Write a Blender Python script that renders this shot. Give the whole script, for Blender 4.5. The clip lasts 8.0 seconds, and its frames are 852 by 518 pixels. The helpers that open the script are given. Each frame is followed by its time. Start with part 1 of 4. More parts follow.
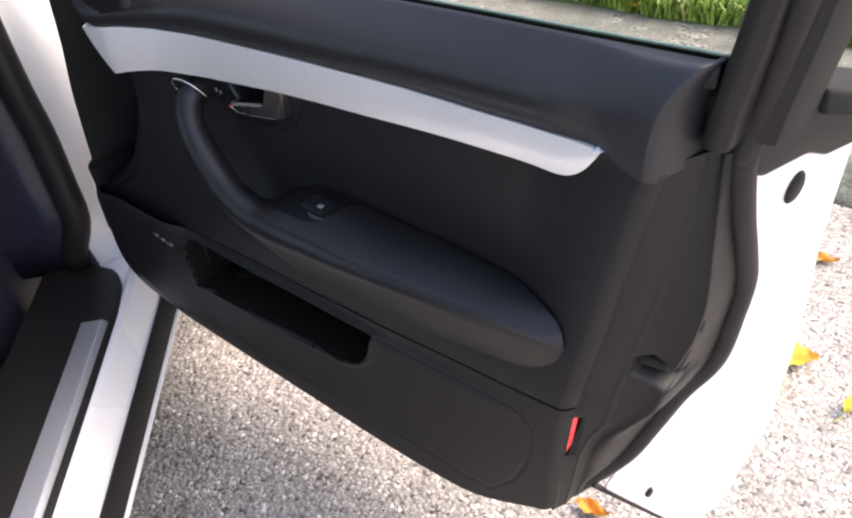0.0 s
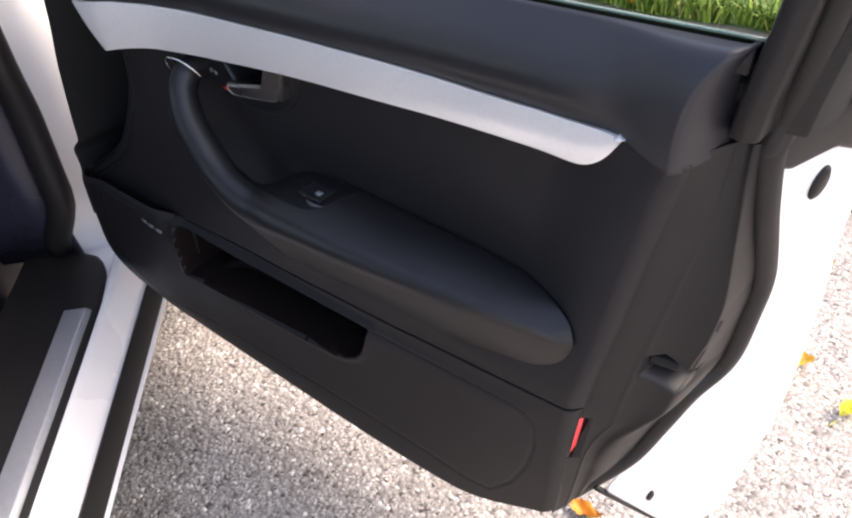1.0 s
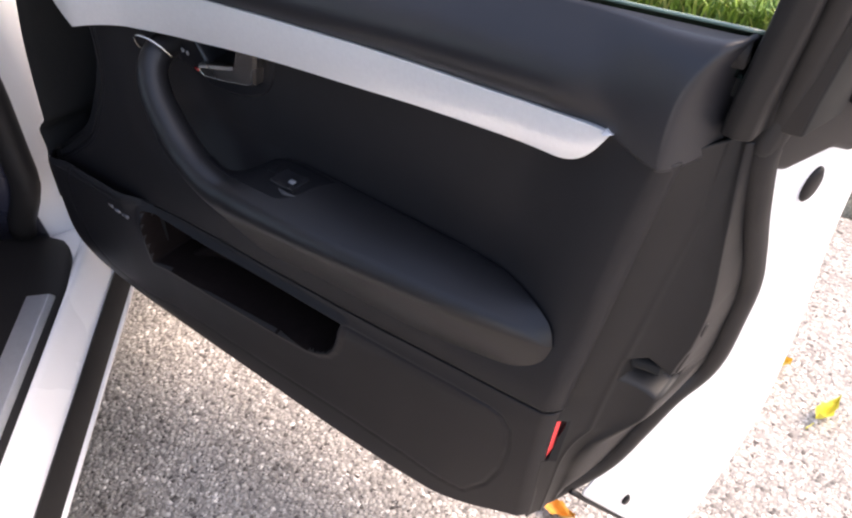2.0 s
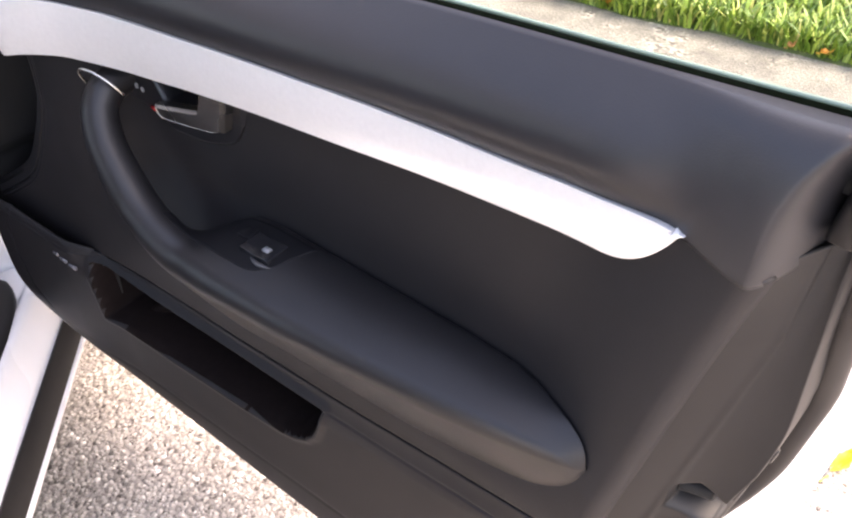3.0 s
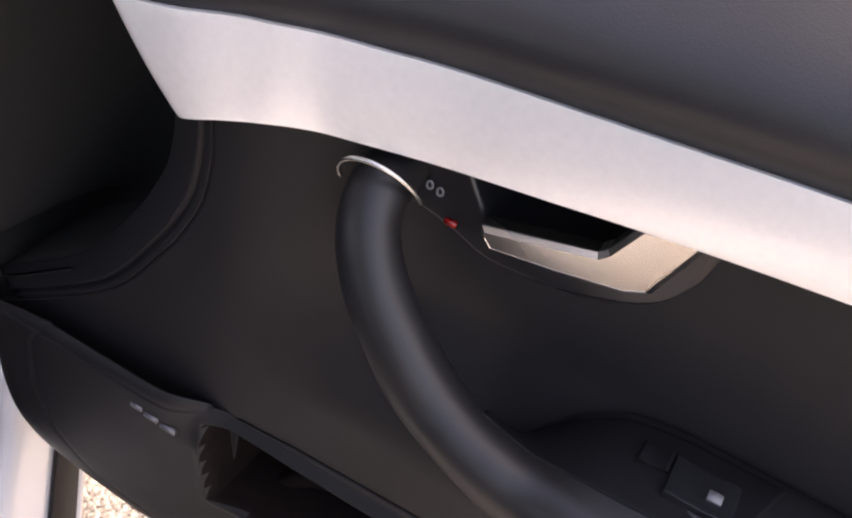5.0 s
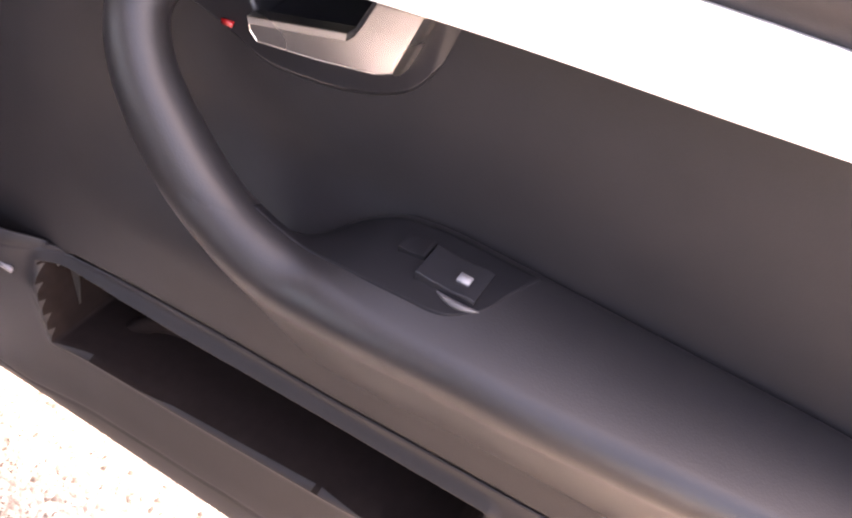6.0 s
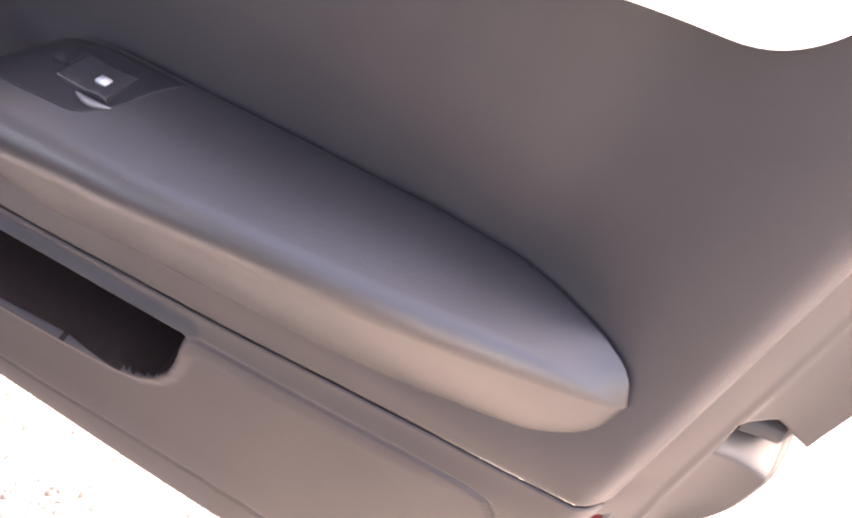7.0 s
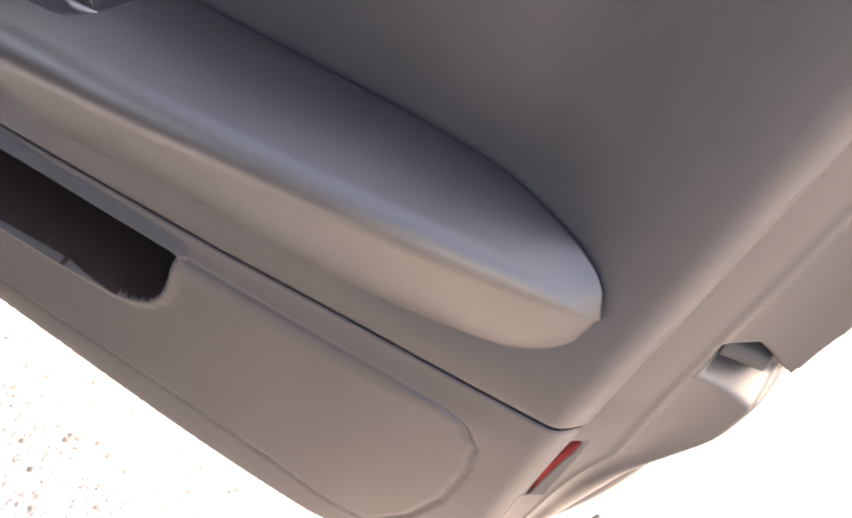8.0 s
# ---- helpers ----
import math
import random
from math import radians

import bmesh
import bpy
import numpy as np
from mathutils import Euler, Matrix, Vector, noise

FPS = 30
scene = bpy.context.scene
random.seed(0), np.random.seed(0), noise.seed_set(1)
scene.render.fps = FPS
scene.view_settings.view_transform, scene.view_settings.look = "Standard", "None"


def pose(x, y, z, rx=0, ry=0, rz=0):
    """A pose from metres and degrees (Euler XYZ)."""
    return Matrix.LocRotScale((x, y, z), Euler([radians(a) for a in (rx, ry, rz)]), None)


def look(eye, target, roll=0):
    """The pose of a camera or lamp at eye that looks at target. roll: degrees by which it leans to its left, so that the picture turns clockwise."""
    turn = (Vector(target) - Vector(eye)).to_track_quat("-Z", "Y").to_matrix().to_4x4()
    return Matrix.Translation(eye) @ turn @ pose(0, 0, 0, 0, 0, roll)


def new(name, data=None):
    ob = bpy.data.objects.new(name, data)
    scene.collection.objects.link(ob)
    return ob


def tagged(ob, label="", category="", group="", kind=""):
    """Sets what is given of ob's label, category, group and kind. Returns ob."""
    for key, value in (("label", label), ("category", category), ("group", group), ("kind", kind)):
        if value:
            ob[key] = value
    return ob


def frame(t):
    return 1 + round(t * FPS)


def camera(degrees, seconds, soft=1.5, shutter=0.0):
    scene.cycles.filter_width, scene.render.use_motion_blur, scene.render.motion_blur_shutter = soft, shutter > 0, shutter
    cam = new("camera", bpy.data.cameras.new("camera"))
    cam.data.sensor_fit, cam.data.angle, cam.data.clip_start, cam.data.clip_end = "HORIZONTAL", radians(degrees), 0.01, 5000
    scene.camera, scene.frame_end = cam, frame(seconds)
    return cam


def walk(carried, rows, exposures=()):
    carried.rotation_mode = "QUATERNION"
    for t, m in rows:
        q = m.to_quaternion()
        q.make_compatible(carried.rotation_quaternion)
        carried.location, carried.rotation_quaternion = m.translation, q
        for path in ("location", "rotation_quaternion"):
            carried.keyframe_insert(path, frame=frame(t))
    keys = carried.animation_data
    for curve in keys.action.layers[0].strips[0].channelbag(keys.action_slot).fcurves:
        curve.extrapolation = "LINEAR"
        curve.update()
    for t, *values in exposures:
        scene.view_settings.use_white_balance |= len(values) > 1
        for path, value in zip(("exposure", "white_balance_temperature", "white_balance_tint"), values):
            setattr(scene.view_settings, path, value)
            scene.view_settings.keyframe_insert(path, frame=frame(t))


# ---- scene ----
cam = camera(51.5, 8.0, soft=2.2)
PATH = [
    (0, (1.0086, -0.5088, 1.3641), (0.0446, 0.4813, 0.2108), -6.30),
    (0.5, (1.0016, -0.5012, 1.3496), (0.0725, 0.4972, 0.1749), -5.45),
    (1, (0.9752, -0.5039, 1.3391), (0.0418, 0.5043, 0.1763), -4.23),
    (1.5, (0.9624, -0.4834, 1.3319), (0.0519, 0.5052, 0.1345), -3.82),
    (1.7, (0.9657, -0.4861, 1.3254), (0.0558, 0.5134, 0.1366), -2.63),
    (2.8, (0.8731, -0.4109, 1.3044), (0.0379, 0.6602, 0.1232), -0.56),
    (3, (0.8377, -0.377, 1.2866), (-0.0027, 0.6775, 0.0941), 0.29),
    (3.5, (0.7003, -0.3265, 1.2591), (-0.0998, 0.7736, 0.0803), 1.14),
    (4, (0.5128, -0.305, 1.2457), (-0.1447, 0.8656, 0.0468), 5.17),
    (4.2, (0.4474, -0.3066, 1.2286), (-0.2063, 0.8829, 0.0463), 6.12),
    (5.3, (0.3292, -0.3309, 1.1218), (-0.1271, 0.935, -0.0737), 13.91),
    (5.5, (0.364, -0.3279, 1.1135), (-0.0812, 0.9203, -0.1047), 13.93),
    (6, (0.4744, -0.3246, 1.1082), (0.0209, 0.8961, -0.1345), 13.74),
    (6.5, (0.5879, -0.3099, 1.0997), (0.1186, 0.8869, -0.1603), 12.99),
    (7, (0.6912, -0.3052, 1.0858), (0.2328, 0.9062, -0.1642), 12.83),
    (7.5, (0.7249, -0.2994, 1.0676), (0.3108, 0.9037, -0.2056), 14.26),
    (8, (0.7362, -0.3067, 1.0581), (0.2106, 0.8508, -0.2162), 12.03),
]
EXPOSURES = [(0, 1.92, 7100, 15), (1.5, 1.92, 7200, 17), (2.8, 2.25, 7400, 18), (3.0, 2.77, 7800, 20), (3.5, 2.70, 7950, 18), (4.2, 2.56, 8100, 18), (5.3, 2.5, 8400, 26), (5.5, 2.85, 8600, 28), (6, 4.0, 9100, 33), (6.5, 4.5, 8900, 32), (7.5, 4.58, 8600, 23), (8, 4.4, 8600, 19)]
walk(cam, [(t, look(eye, target, roll)) for t, eye, target, roll in PATH], EXPOSURES)

# ---------------------------------------------------------------- light
world = bpy.data.worlds.new("sky")
scene.world = world
world.use_nodes = True
wn = world.node_tree
sky = wn.nodes.new("ShaderNodeTexSky")
sky.sky_type, sky.sun_disc = "NISHITA", False
SUN_AZ, SUN_EL = 43.0, 50.0
sky.sun_elevation, sky.sun_rotation = radians(SUN_EL), radians(90 - SUN_AZ)
sky.dust_density, sky.ozone_density = 3.0, 1.0
wn.links.new(sky.outputs[0], wn.nodes["Background"].inputs[0])
wn.nodes["Background"].inputs[1].default_value = 0.15
sun = new("sun", bpy.data.lights.new("sun", "SUN"))
sun.data.energy, sun.data.angle, sun.data.color = 0.9, radians(33), (1.0, 0.95, 0.88)
sun_from = Vector((math.cos(radians(SUN_AZ)) * math.cos(radians(SUN_EL)), math.sin(radians(SUN_AZ)) * math.cos(radians(SUN_EL)), math.sin(radians(SUN_EL))))
sun.matrix_world = look(sun_from * 20, (0, 0, 0))


# ---------------------------------------------------------------- materials
def material(name, colour, rough=0.5, metal=0.0, vary=0.15, scale=40.0, bump=0.0, bump_scale=600.0, rough_vary=0.1, coat=0.0, spec=0.5, big=3.0):
    """A surface with grain and larger patches, in the object's own metres."""
    m = bpy.data.materials.new(name)
    m.use_nodes = True
    t = m.node_tree
    b = t.nodes["Principled BSDF"]
    tc = t.nodes.new("ShaderNodeTexCoord")
    n1, n2 = t.nodes.new("ShaderNodeTexNoise"), t.nodes.new("ShaderNodeTexNoise")
    n1.inputs["Scale"].default_value, n1.inputs["Detail"].default_value = scale, 5
    n2.inputs["Scale"].default_value, n2.inputs["Detail"].default_value = big, 3
    mix = t.nodes.new("ShaderNodeMath")
    mix.operation = "MULTIPLY_ADD"
    mix.inputs[1].default_value = 0.5
    half = t.nodes.new("ShaderNodeMath")
    half.operation = "MULTIPLY"
    half.inputs[1].default_value = 0.5
    t.links.new(tc.outputs["Object"], n1.inputs["Vector"])
    t.links.new(tc.outputs["Object"], n2.inputs["Vector"])
    t.links.new(n2.outputs["Fac"], half.inputs[0])
    t.links.new(n1.outputs["Fac"], mix.inputs[0])
    t.links.new(half.outputs[0], mix.inputs[2])
    ramp = t.nodes.new("ShaderNodeMapRange")
    ramp.inputs[1].default_value, ramp.inputs[2].default_value = 0.3, 0.7
    ramp.inputs[3].default_value, ramp.inputs[4].default_value = 1 - vary, 1 + vary
    t.links.new(mix.outputs[0], ramp.inputs[0])
    col = t.nodes.new("ShaderNodeVectorMath")
    col.operation = "SCALE"
    col.inputs[0].default_value = colour
    t.links.new(ramp.outputs[0], col.inputs["Scale"])
    t.links.new(col.outputs[0], b.inputs["Base Color"])
    rr = t.nodes.new("ShaderNodeMapRange")
    rr.inputs[1].default_value, rr.inputs[2].default_value = 0.3, 0.7
    rr.inputs[3].default_value, rr.inputs[4].default_value = max(0.02, rough - rough_vary), min(1, rough + rough_vary)
    t.links.new(n2.outputs["Fac"], rr.inputs[0])
    t.links.new(rr.outputs[0], b.inputs["Roughness"])
    b.inputs["Metallic"].default_value = metal
    b.inputs["Coat Weight"].default_value = coat
    b.inputs["Specular IOR Level"].default_value = spec
    if bump:
        v = t.nodes.new("ShaderNodeTexVoronoi")
        v.inputs["Scale"].default_value = bump_scale
        t.links.new(tc.outputs["Object"], v.inputs["Vector"])
        bp = t.nodes.new("ShaderNodeBump")
        bp.inputs["Strength"].default_value, bp.inputs["Distance"].default_value = bump, 0.0006
        t.links.new(v.outputs["Distance"], bp.inputs["Height"])
        t.links.new(bp.outputs[0], b.inputs["Normal"])
    return m


SOFT = material("grained_soft_plastic", (0.0108, 0.0102, 0.0118), 0.54, bump=0.10, bump_scale=700, vary=0.14, rough_vary=0.06, spec=0.33)
VINYL = material("charcoal_vinyl", (0.017, 0.0167, 0.0195), 0.43, bump=0.08, bump_scale=900, vary=0.10, rough_vary=0.07, spec=0.46)
PAD = material("charcoal_padding", (0.0100, 0.0095, 0.0108), 0.42, bump=0.08, bump_scale=900, vary=0.10, rough_vary=0.05, spec=0.48)
HARD = material("hard_black_plastic", (0.0112, 0.0104, 0.0106), 0.50, bump=0.10, bump_scale=1100, vary=0.12, rough_vary=0.06, spec=0.34)
PIANO = material("satin_black_plastic", (0.012, 0.012, 0.014), 0.28, vary=0.1, rough_vary=0.04)
# dark brown that carries the shade inside the map pocket
POCKET_SHADE = material("shaded_pocket_brown", (0.0101, 0.0069, 0.0064), 0.8, vary=0.3, scale=120, spec=0.06)
SWITCH = material("dark_matt_plastic", (0.0068, 0.0068, 0.0082), 0.55, vary=0.1, spec=0.15)
# flat black: paints shade into recesses and gaps, also colours plain black parts
VOID = material("flat_black", (0.006, 0.006, 0.006), 0.9, vary=0.3, scale=200)
GLOSS = material("gloss_black_plastic", (0.014, 0.014, 0.016), 0.12, vary=0.1, rough_vary=0.03)
RUBBER = material("black_rubber", (0.013, 0.012, 0.012), 0.5, vary=0.2, scale=60, rough_vary=0.1, spec=0.35)
ALU = material("brushed_aluminium", (0.93, 0.91, 0.89), 0.33, metal=0.42, vary=0.04, scale=250, rough_vary=0.04)
SCUFF = material("anodised_aluminium", (0.66, 0.68, 0.72), 0.36, metal=0.7, vary=0.08, scale=120, rough_vary=0.06)
CHROME = material("satin_chrome", (0.55, 0.53, 0.50), 0.24, metal=1.0, vary=0.06, rough_vary=0.05)
PAINT = material("white_car_paint", (0.85, 0.85, 0.86), 0.30, coat=0.6, vary=0.02, scale=20, rough_vary=0.04)
RED = material("red_plastic", (0.40, 0.012, 0.012), 0.18, coat=0.8, vary=0.1, bump=0.5, bump_scale=350)
LAMP = material("lit_red_lens", (0.75, 0.02, 0.02), 0.18, coat=0.8, vary=0.1, bump=0.5, bump_scale=350)
LAMP.node_tree.nodes["Principled BSDF"].inputs["Emission Color"].default_value = (1.0, 0.11, 0.12, 1)
LAMP.node_tree.nodes["Principled BSDF"].inputs["Emission Strength"].default_value = 0.45
DISH = material("rim_sheen_grey", (0.055, 0.055, 0.058), 0.35, vary=0.1)
BADGE = material("grey_print", (0.13, 0.13, 0.14), 0.4, vary=0.05)
MARK = material("pale_print", (0.20, 0.205, 0.215), 0.45, vary=0.05)
# carpet, leather and trim are black; their blue paints in reflected sky
CARPET = material("black_carpet", (0.020, 0.020, 0.025), 0.95, vary=0.4, scale=300)
LEATHER = material("black_leather", (0.022, 0.023, 0.034), 0.34, bump=0.4, bump_scale=300, vary=0.15)
TRIM = material("black_trim_sky_tint", (0.021, 0.022, 0.036), 0.24, vary=0.12, rough_vary=0.05)
SOIL = material("dark_soil", (0.055, 0.080, 0.022), 0.95, vary=0.4, scale=60)

EDGE = material("ground_glass_edge", (0.16, 0.23, 0.18), 0.2, vary=0.5, scale=6, big=1.6, spec=0.8)
GLASS = bpy.data.materials.new("green_tinted_glass")
GLASS.use_nodes = True
gb = GLASS.node_tree.nodes["Principled BSDF"]
gb.inputs["Base Color"].default_value = (0.20, 0.36, 0.27, 1)
gb.inputs["Transmission Weight"].default_value = 1.0
gb.inputs["Roughness"].default_value = 0.03
gb.inputs["IOR"].default_value = 1.5


def asphalt_material():
    m = bpy.data.materials.new("worn_asphalt")
    m.use_nodes = True
    t = m.node_tree
    b = t.nodes["Principled BSDF"]
    tc = t.nodes.new("ShaderNodeTexCoord")
    v = t.nodes.new("ShaderNodeTexVoronoi")
    v.inputs["Scale"].default_value = 120
    v2 = t.nodes.new("ShaderNodeTexVoronoi")
    v2.inputs["Scale"].default_value = 300
    big = t.nodes.new("ShaderNodeTexNoise")
    big.inputs["Scale"].default_value, big.inputs["Detail"].default_value = 5.0, 6
    for n in (v, v2, big):
        t.links.new(tc.outputs["Object"], n.inputs["Vector"])
    stones = t.nodes.new("ShaderNodeValToRGB")
    e = stones.color_ramp.elements
    e[0].position, e[0].color = 0.0, (0.073, 0.062, 0.056, 1)
    e[1].position, e[1].color = 1.0, (0.825, 0.770, 0.706, 1)
    for pos, c in ((0.10, (0.145, 0.131, 0.118, 1)), (0.18, (0.262, 0.238, 0.214, 1)), (0.4, (0.339, 0.310, 0.280, 1)), (0.8, (0.403, 0.368, 0.330, 1)), (0.90, (0.485, 0.445, 0.401, 1)), (0.95, (0.679, 0.630, 0.578, 1))):
        el = e.new(pos)
        el.color = c
    sep = t.nodes.new("ShaderNodeSeparateColor")
    t.links.new(v.outputs["Color"], sep.inputs[0])
    sep2 = t.nodes.new("ShaderNodeSeparateColor")
    t.links.new(v2.outputs["Color"], sep2.inputs[0])
    pick = t.nodes.new("ShaderNodeMix")
    pick.data_type = "FLOAT"
    which = t.nodes.new("ShaderNodeMath")
    which.operation = "GREATER_THAN"
    which.inputs[1].default_value = 0.52
    fine = t.nodes.new("ShaderNodeTexNoise")
    fine.inputs["Scale"].default_value, fine.inputs["Detail"].default_value = 60.0, 4
    t.links.new(tc.outputs["Object"], fine.inputs["Vector"])
    t.links.new(fine.outputs["Fac"], which.inputs[0])
    t.links.new(which.outputs[0], pick.inputs["Factor"])
    t.links.new(sep.outputs[0], pick.inputs["A"])
    t.links.new(sep2.outputs[0], pick.inputs["B"])
    t.links.new(pick.outputs["Result"], stones.inputs[0])
    edge = t.nodes.new("ShaderNodeMapRange")
    edge.inputs[1].default_value, edge.inputs[2].default_value = 0.45, 0.75
    edge.inputs[3].default_value, edge.inputs[4].default_value = 0.0, 0.55
    t.links.new(v.outputs["Distance"], edge.inputs[0])
    mix = t.nodes.new("ShaderNodeMix")
    mix.data_type = "RGBA"
    mix.inputs["B"].default_value = (0.184, 0.168, 0.155, 1)
    t.links.new(edge.outputs[0], mix.inputs["Factor"])
    t.links.new(stones.outputs[0], mix.inputs["A"])
    patch = t.nodes.new("ShaderNodeMapRange")
    patch.inputs[1].default_value, patch.inputs[2].default_value = 0.3, 0.7
    patch.inputs[3].default_value, patch.inputs[4].default_value = 0.86, 1.16
    t.links.new(big.outputs["Fac"], patch.inputs[0])
    sc = t.nodes.new("ShaderNodeVectorMath")
    sc.operation = "SCALE"
    t.links.new(mix.outputs["Result"], sc.inputs[0])
    t.links.new(patch.outputs[0], sc.inputs["Scale"])
    t.links.new(sc.outputs[0], b.inputs["Base Color"])
    b.inputs["Roughness"].default_value = 0.85
    bp = t.nodes.new("ShaderNodeBump")
    bp.invert = True
    bp.inputs["Strength"].default_value, bp.inputs["Distance"].default_value = 0.9, 0.004
    t.links.new(v.outputs["Distance"], bp.inputs["Height"])
    bp2 = t.nodes.new("ShaderNodeBump")
    bp2.inputs["Strength"].default_value, bp2.inputs["Distance"].default_value = 0.4, 0.001
    t.links.new(v2.outputs["Distance"], bp2.inputs["Height"])
    t.links.new(bp.outputs[0], bp2.inputs["Normal"])
    t.links.new(bp2.outputs[0], b.inputs["Normal"])
    return m


ASPHALT = asphalt_material()


def concrete_material():
    m = material("weathered_concrete", (0.150, 0.150, 0.122), 0.92, vary=0.5, scale=14, big=2.2)
    t = m.node_tree
    b = t.nodes["Principled BSDF"]
    tc = t.nodes["Texture Coordinate"]
    base = b.inputs["Base Color"].links[0].from_socket
    pits = t.nodes.new("ShaderNodeTexVoronoi")
    pits.inputs["Scale"].default_value = 95
    grit = t.nodes.new("ShaderNodeTexNoise")
    grit.inputs["Scale"].default_value, grit.inputs["Detail"].default_value = 170, 6
    wear = t.nodes.new("ShaderNodeTexNoise")
    wear.inputs["Scale"].default_value, wear.inputs["Detail"].default_value, wear.inputs["Roughness"].default_value = 5.5, 8, 0.72
    for n in (pits, grit, wear):
        t.links.new(tc.outputs["Object"], n.inputs["Vector"])
    sep = t.nodes.new("ShaderNodeSeparateColor")
    t.links.new(pits.outputs["Color"], sep.inputs[0])
    speck = t.nodes.new("ShaderNodeMapRange")
    speck.inputs[1].default_value, speck.inputs[2].default_value = 0.0, 1.0
    speck.inputs[3].default_value, speck.inputs[4].default_value = 0.45, 2.3
    t.links.new(sep.outputs[0], speck.inputs[0])
    bare = t.nodes.new("ShaderNodeMapRange")
    bare.inputs[1].default_value, bare.inputs[2].default_value = 0.56, 0.62
    t.links.new(wear.outputs["Fac"], bare.inputs[0])
    gr = t.nodes.new("ShaderNodeMapRange")
    gr.inputs[1].default_value, gr.inputs[2].default_value = 0.3, 0.7
    gr.inputs[3].default_value, gr.inputs[4].default_value = 0.62, 1.38
    t.links.new(grit.outputs["Fac"], gr.inputs[0])
    pick = t.nodes.new("ShaderNodeMix")
    pick.data_type = "FLOAT"
    t.links.new(bare.outputs[0], pick.inputs["Factor"])
    t.links.new(gr.outputs[0], pick.inputs["A"])
    t.links.new(speck.outputs[0], pick.inputs["B"])
    sc = t.nodes.new("ShaderNodeVectorMath")
    sc.operation = "SCALE"
    t.links.new(base, sc.inputs[0])
    t.links.new(pick.outputs["Result"], sc.inputs["Scale"])
    t.links.new(sc.outputs[0], b.inputs["Base Color"])
    bp = t.nodes.new("ShaderNodeBump")
    bp.inputs["Strength"].default_value, bp.inputs["Distance"].default_value = 0.7, 0.004
    t.links.new(pick.outputs["Result"], bp.inputs["Height"])
    t.links.new(bp.outputs[0], b.inputs["Normal"])
    return m


CONCRETE = concrete_material()
PEBBLE = bpy.data.materials.new("broken_stone")
PEBBLE.use_nodes = True
pg, pr = PEBBLE.node_tree.nodes.new("ShaderNodeNewGeometry"), PEBBLE.node_tree.nodes.new("ShaderNodeValToRGB")
pr.color_ramp.elements[0].color, pr.color_ramp.elements[1].color = (0.06, 0.058, 0.05, 1), (0.34, 0.33, 0.29, 1)
pr.color_ramp.elements[1].position = 0.95
PEBBLE.node_tree.links.new(pg.outputs["Random Per Island"], pr.inputs[0])
PEBBLE.node_tree.links.new(pr.outputs[0], PEBBLE.node_tree.nodes["Principled BSDF"].inputs["Base Color"])
PEBBLE.node_tree.nodes["Principled BSDF"].inputs["Roughness"].default_value = 0.85


def grass_material():
    m = bpy.data.materials.new("grass_blade")
    m.use_nodes = True
    t = m.node_tree
    b = t.nodes["Principled BSDF"]
    g = t.nodes.new("ShaderNodeNewGeometry")
    r = t.nodes.new("ShaderNodeValToRGB")
    e = r.color_ramp.elements
    e[0].position, e[0].color = 0.0, (0.06, 0.125, 0.016, 1)
    e[1].position, e[1].color = 1.0, (0.46, 0.44, 0.15, 1)
    for pos, c in ((0.4, (0.13, 0.23, 0.028, 1)), (0.85, (0.25, 0.36, 0.055, 1))):
        el = e.new(pos)
        el.color = c
    t.links.new(g.outputs["Random Per Island"], r.inputs[0])
    t.links.new(r.outputs[0], b.inputs["Base Color"])
    b.inputs["Roughness"].default_value = 0.5
    b.inputs["Subsurface Weight"].default_value = 0.0
    return m


def leaf_material(name, c1, c2):
    m = bpy.data.materials.new(name)
    m.use_nodes = True
    t = m.node_tree
    b = t.nodes["Principled BSDF"]
    tc = t.nodes.new("ShaderNodeTexCoord")
    n = t.nodes.new("ShaderNodeTexNoise")
    n.inputs["Scale"].default_value, n.inputs["Detail"].default_value = 45, 4
    t.links.new(tc.outputs["Object"], n.inputs["Vector"])
    mix = t.nodes.new("ShaderNodeMix")
    mix.data_type = "RGBA"
    mix.inputs["A"].default_value, mix.inputs["B"].default_value = (*c1, 1), (*c2, 1)
    rg = t.nodes.new("ShaderNodeMapRange")
    rg.inputs[1].default_value, rg.inputs[2].default_value = 0.35, 0.65
    t.links.new(n.outputs["Fac"], rg.inputs[0])
    t.links.new(rg.outputs[0], mix.inputs["Factor"])
    t.links.new(mix.outputs["Result"], b.inputs["Base Color"])
    b.inputs["Roughness"].default_value = 0.6
    return m


GRASS = grass_material()


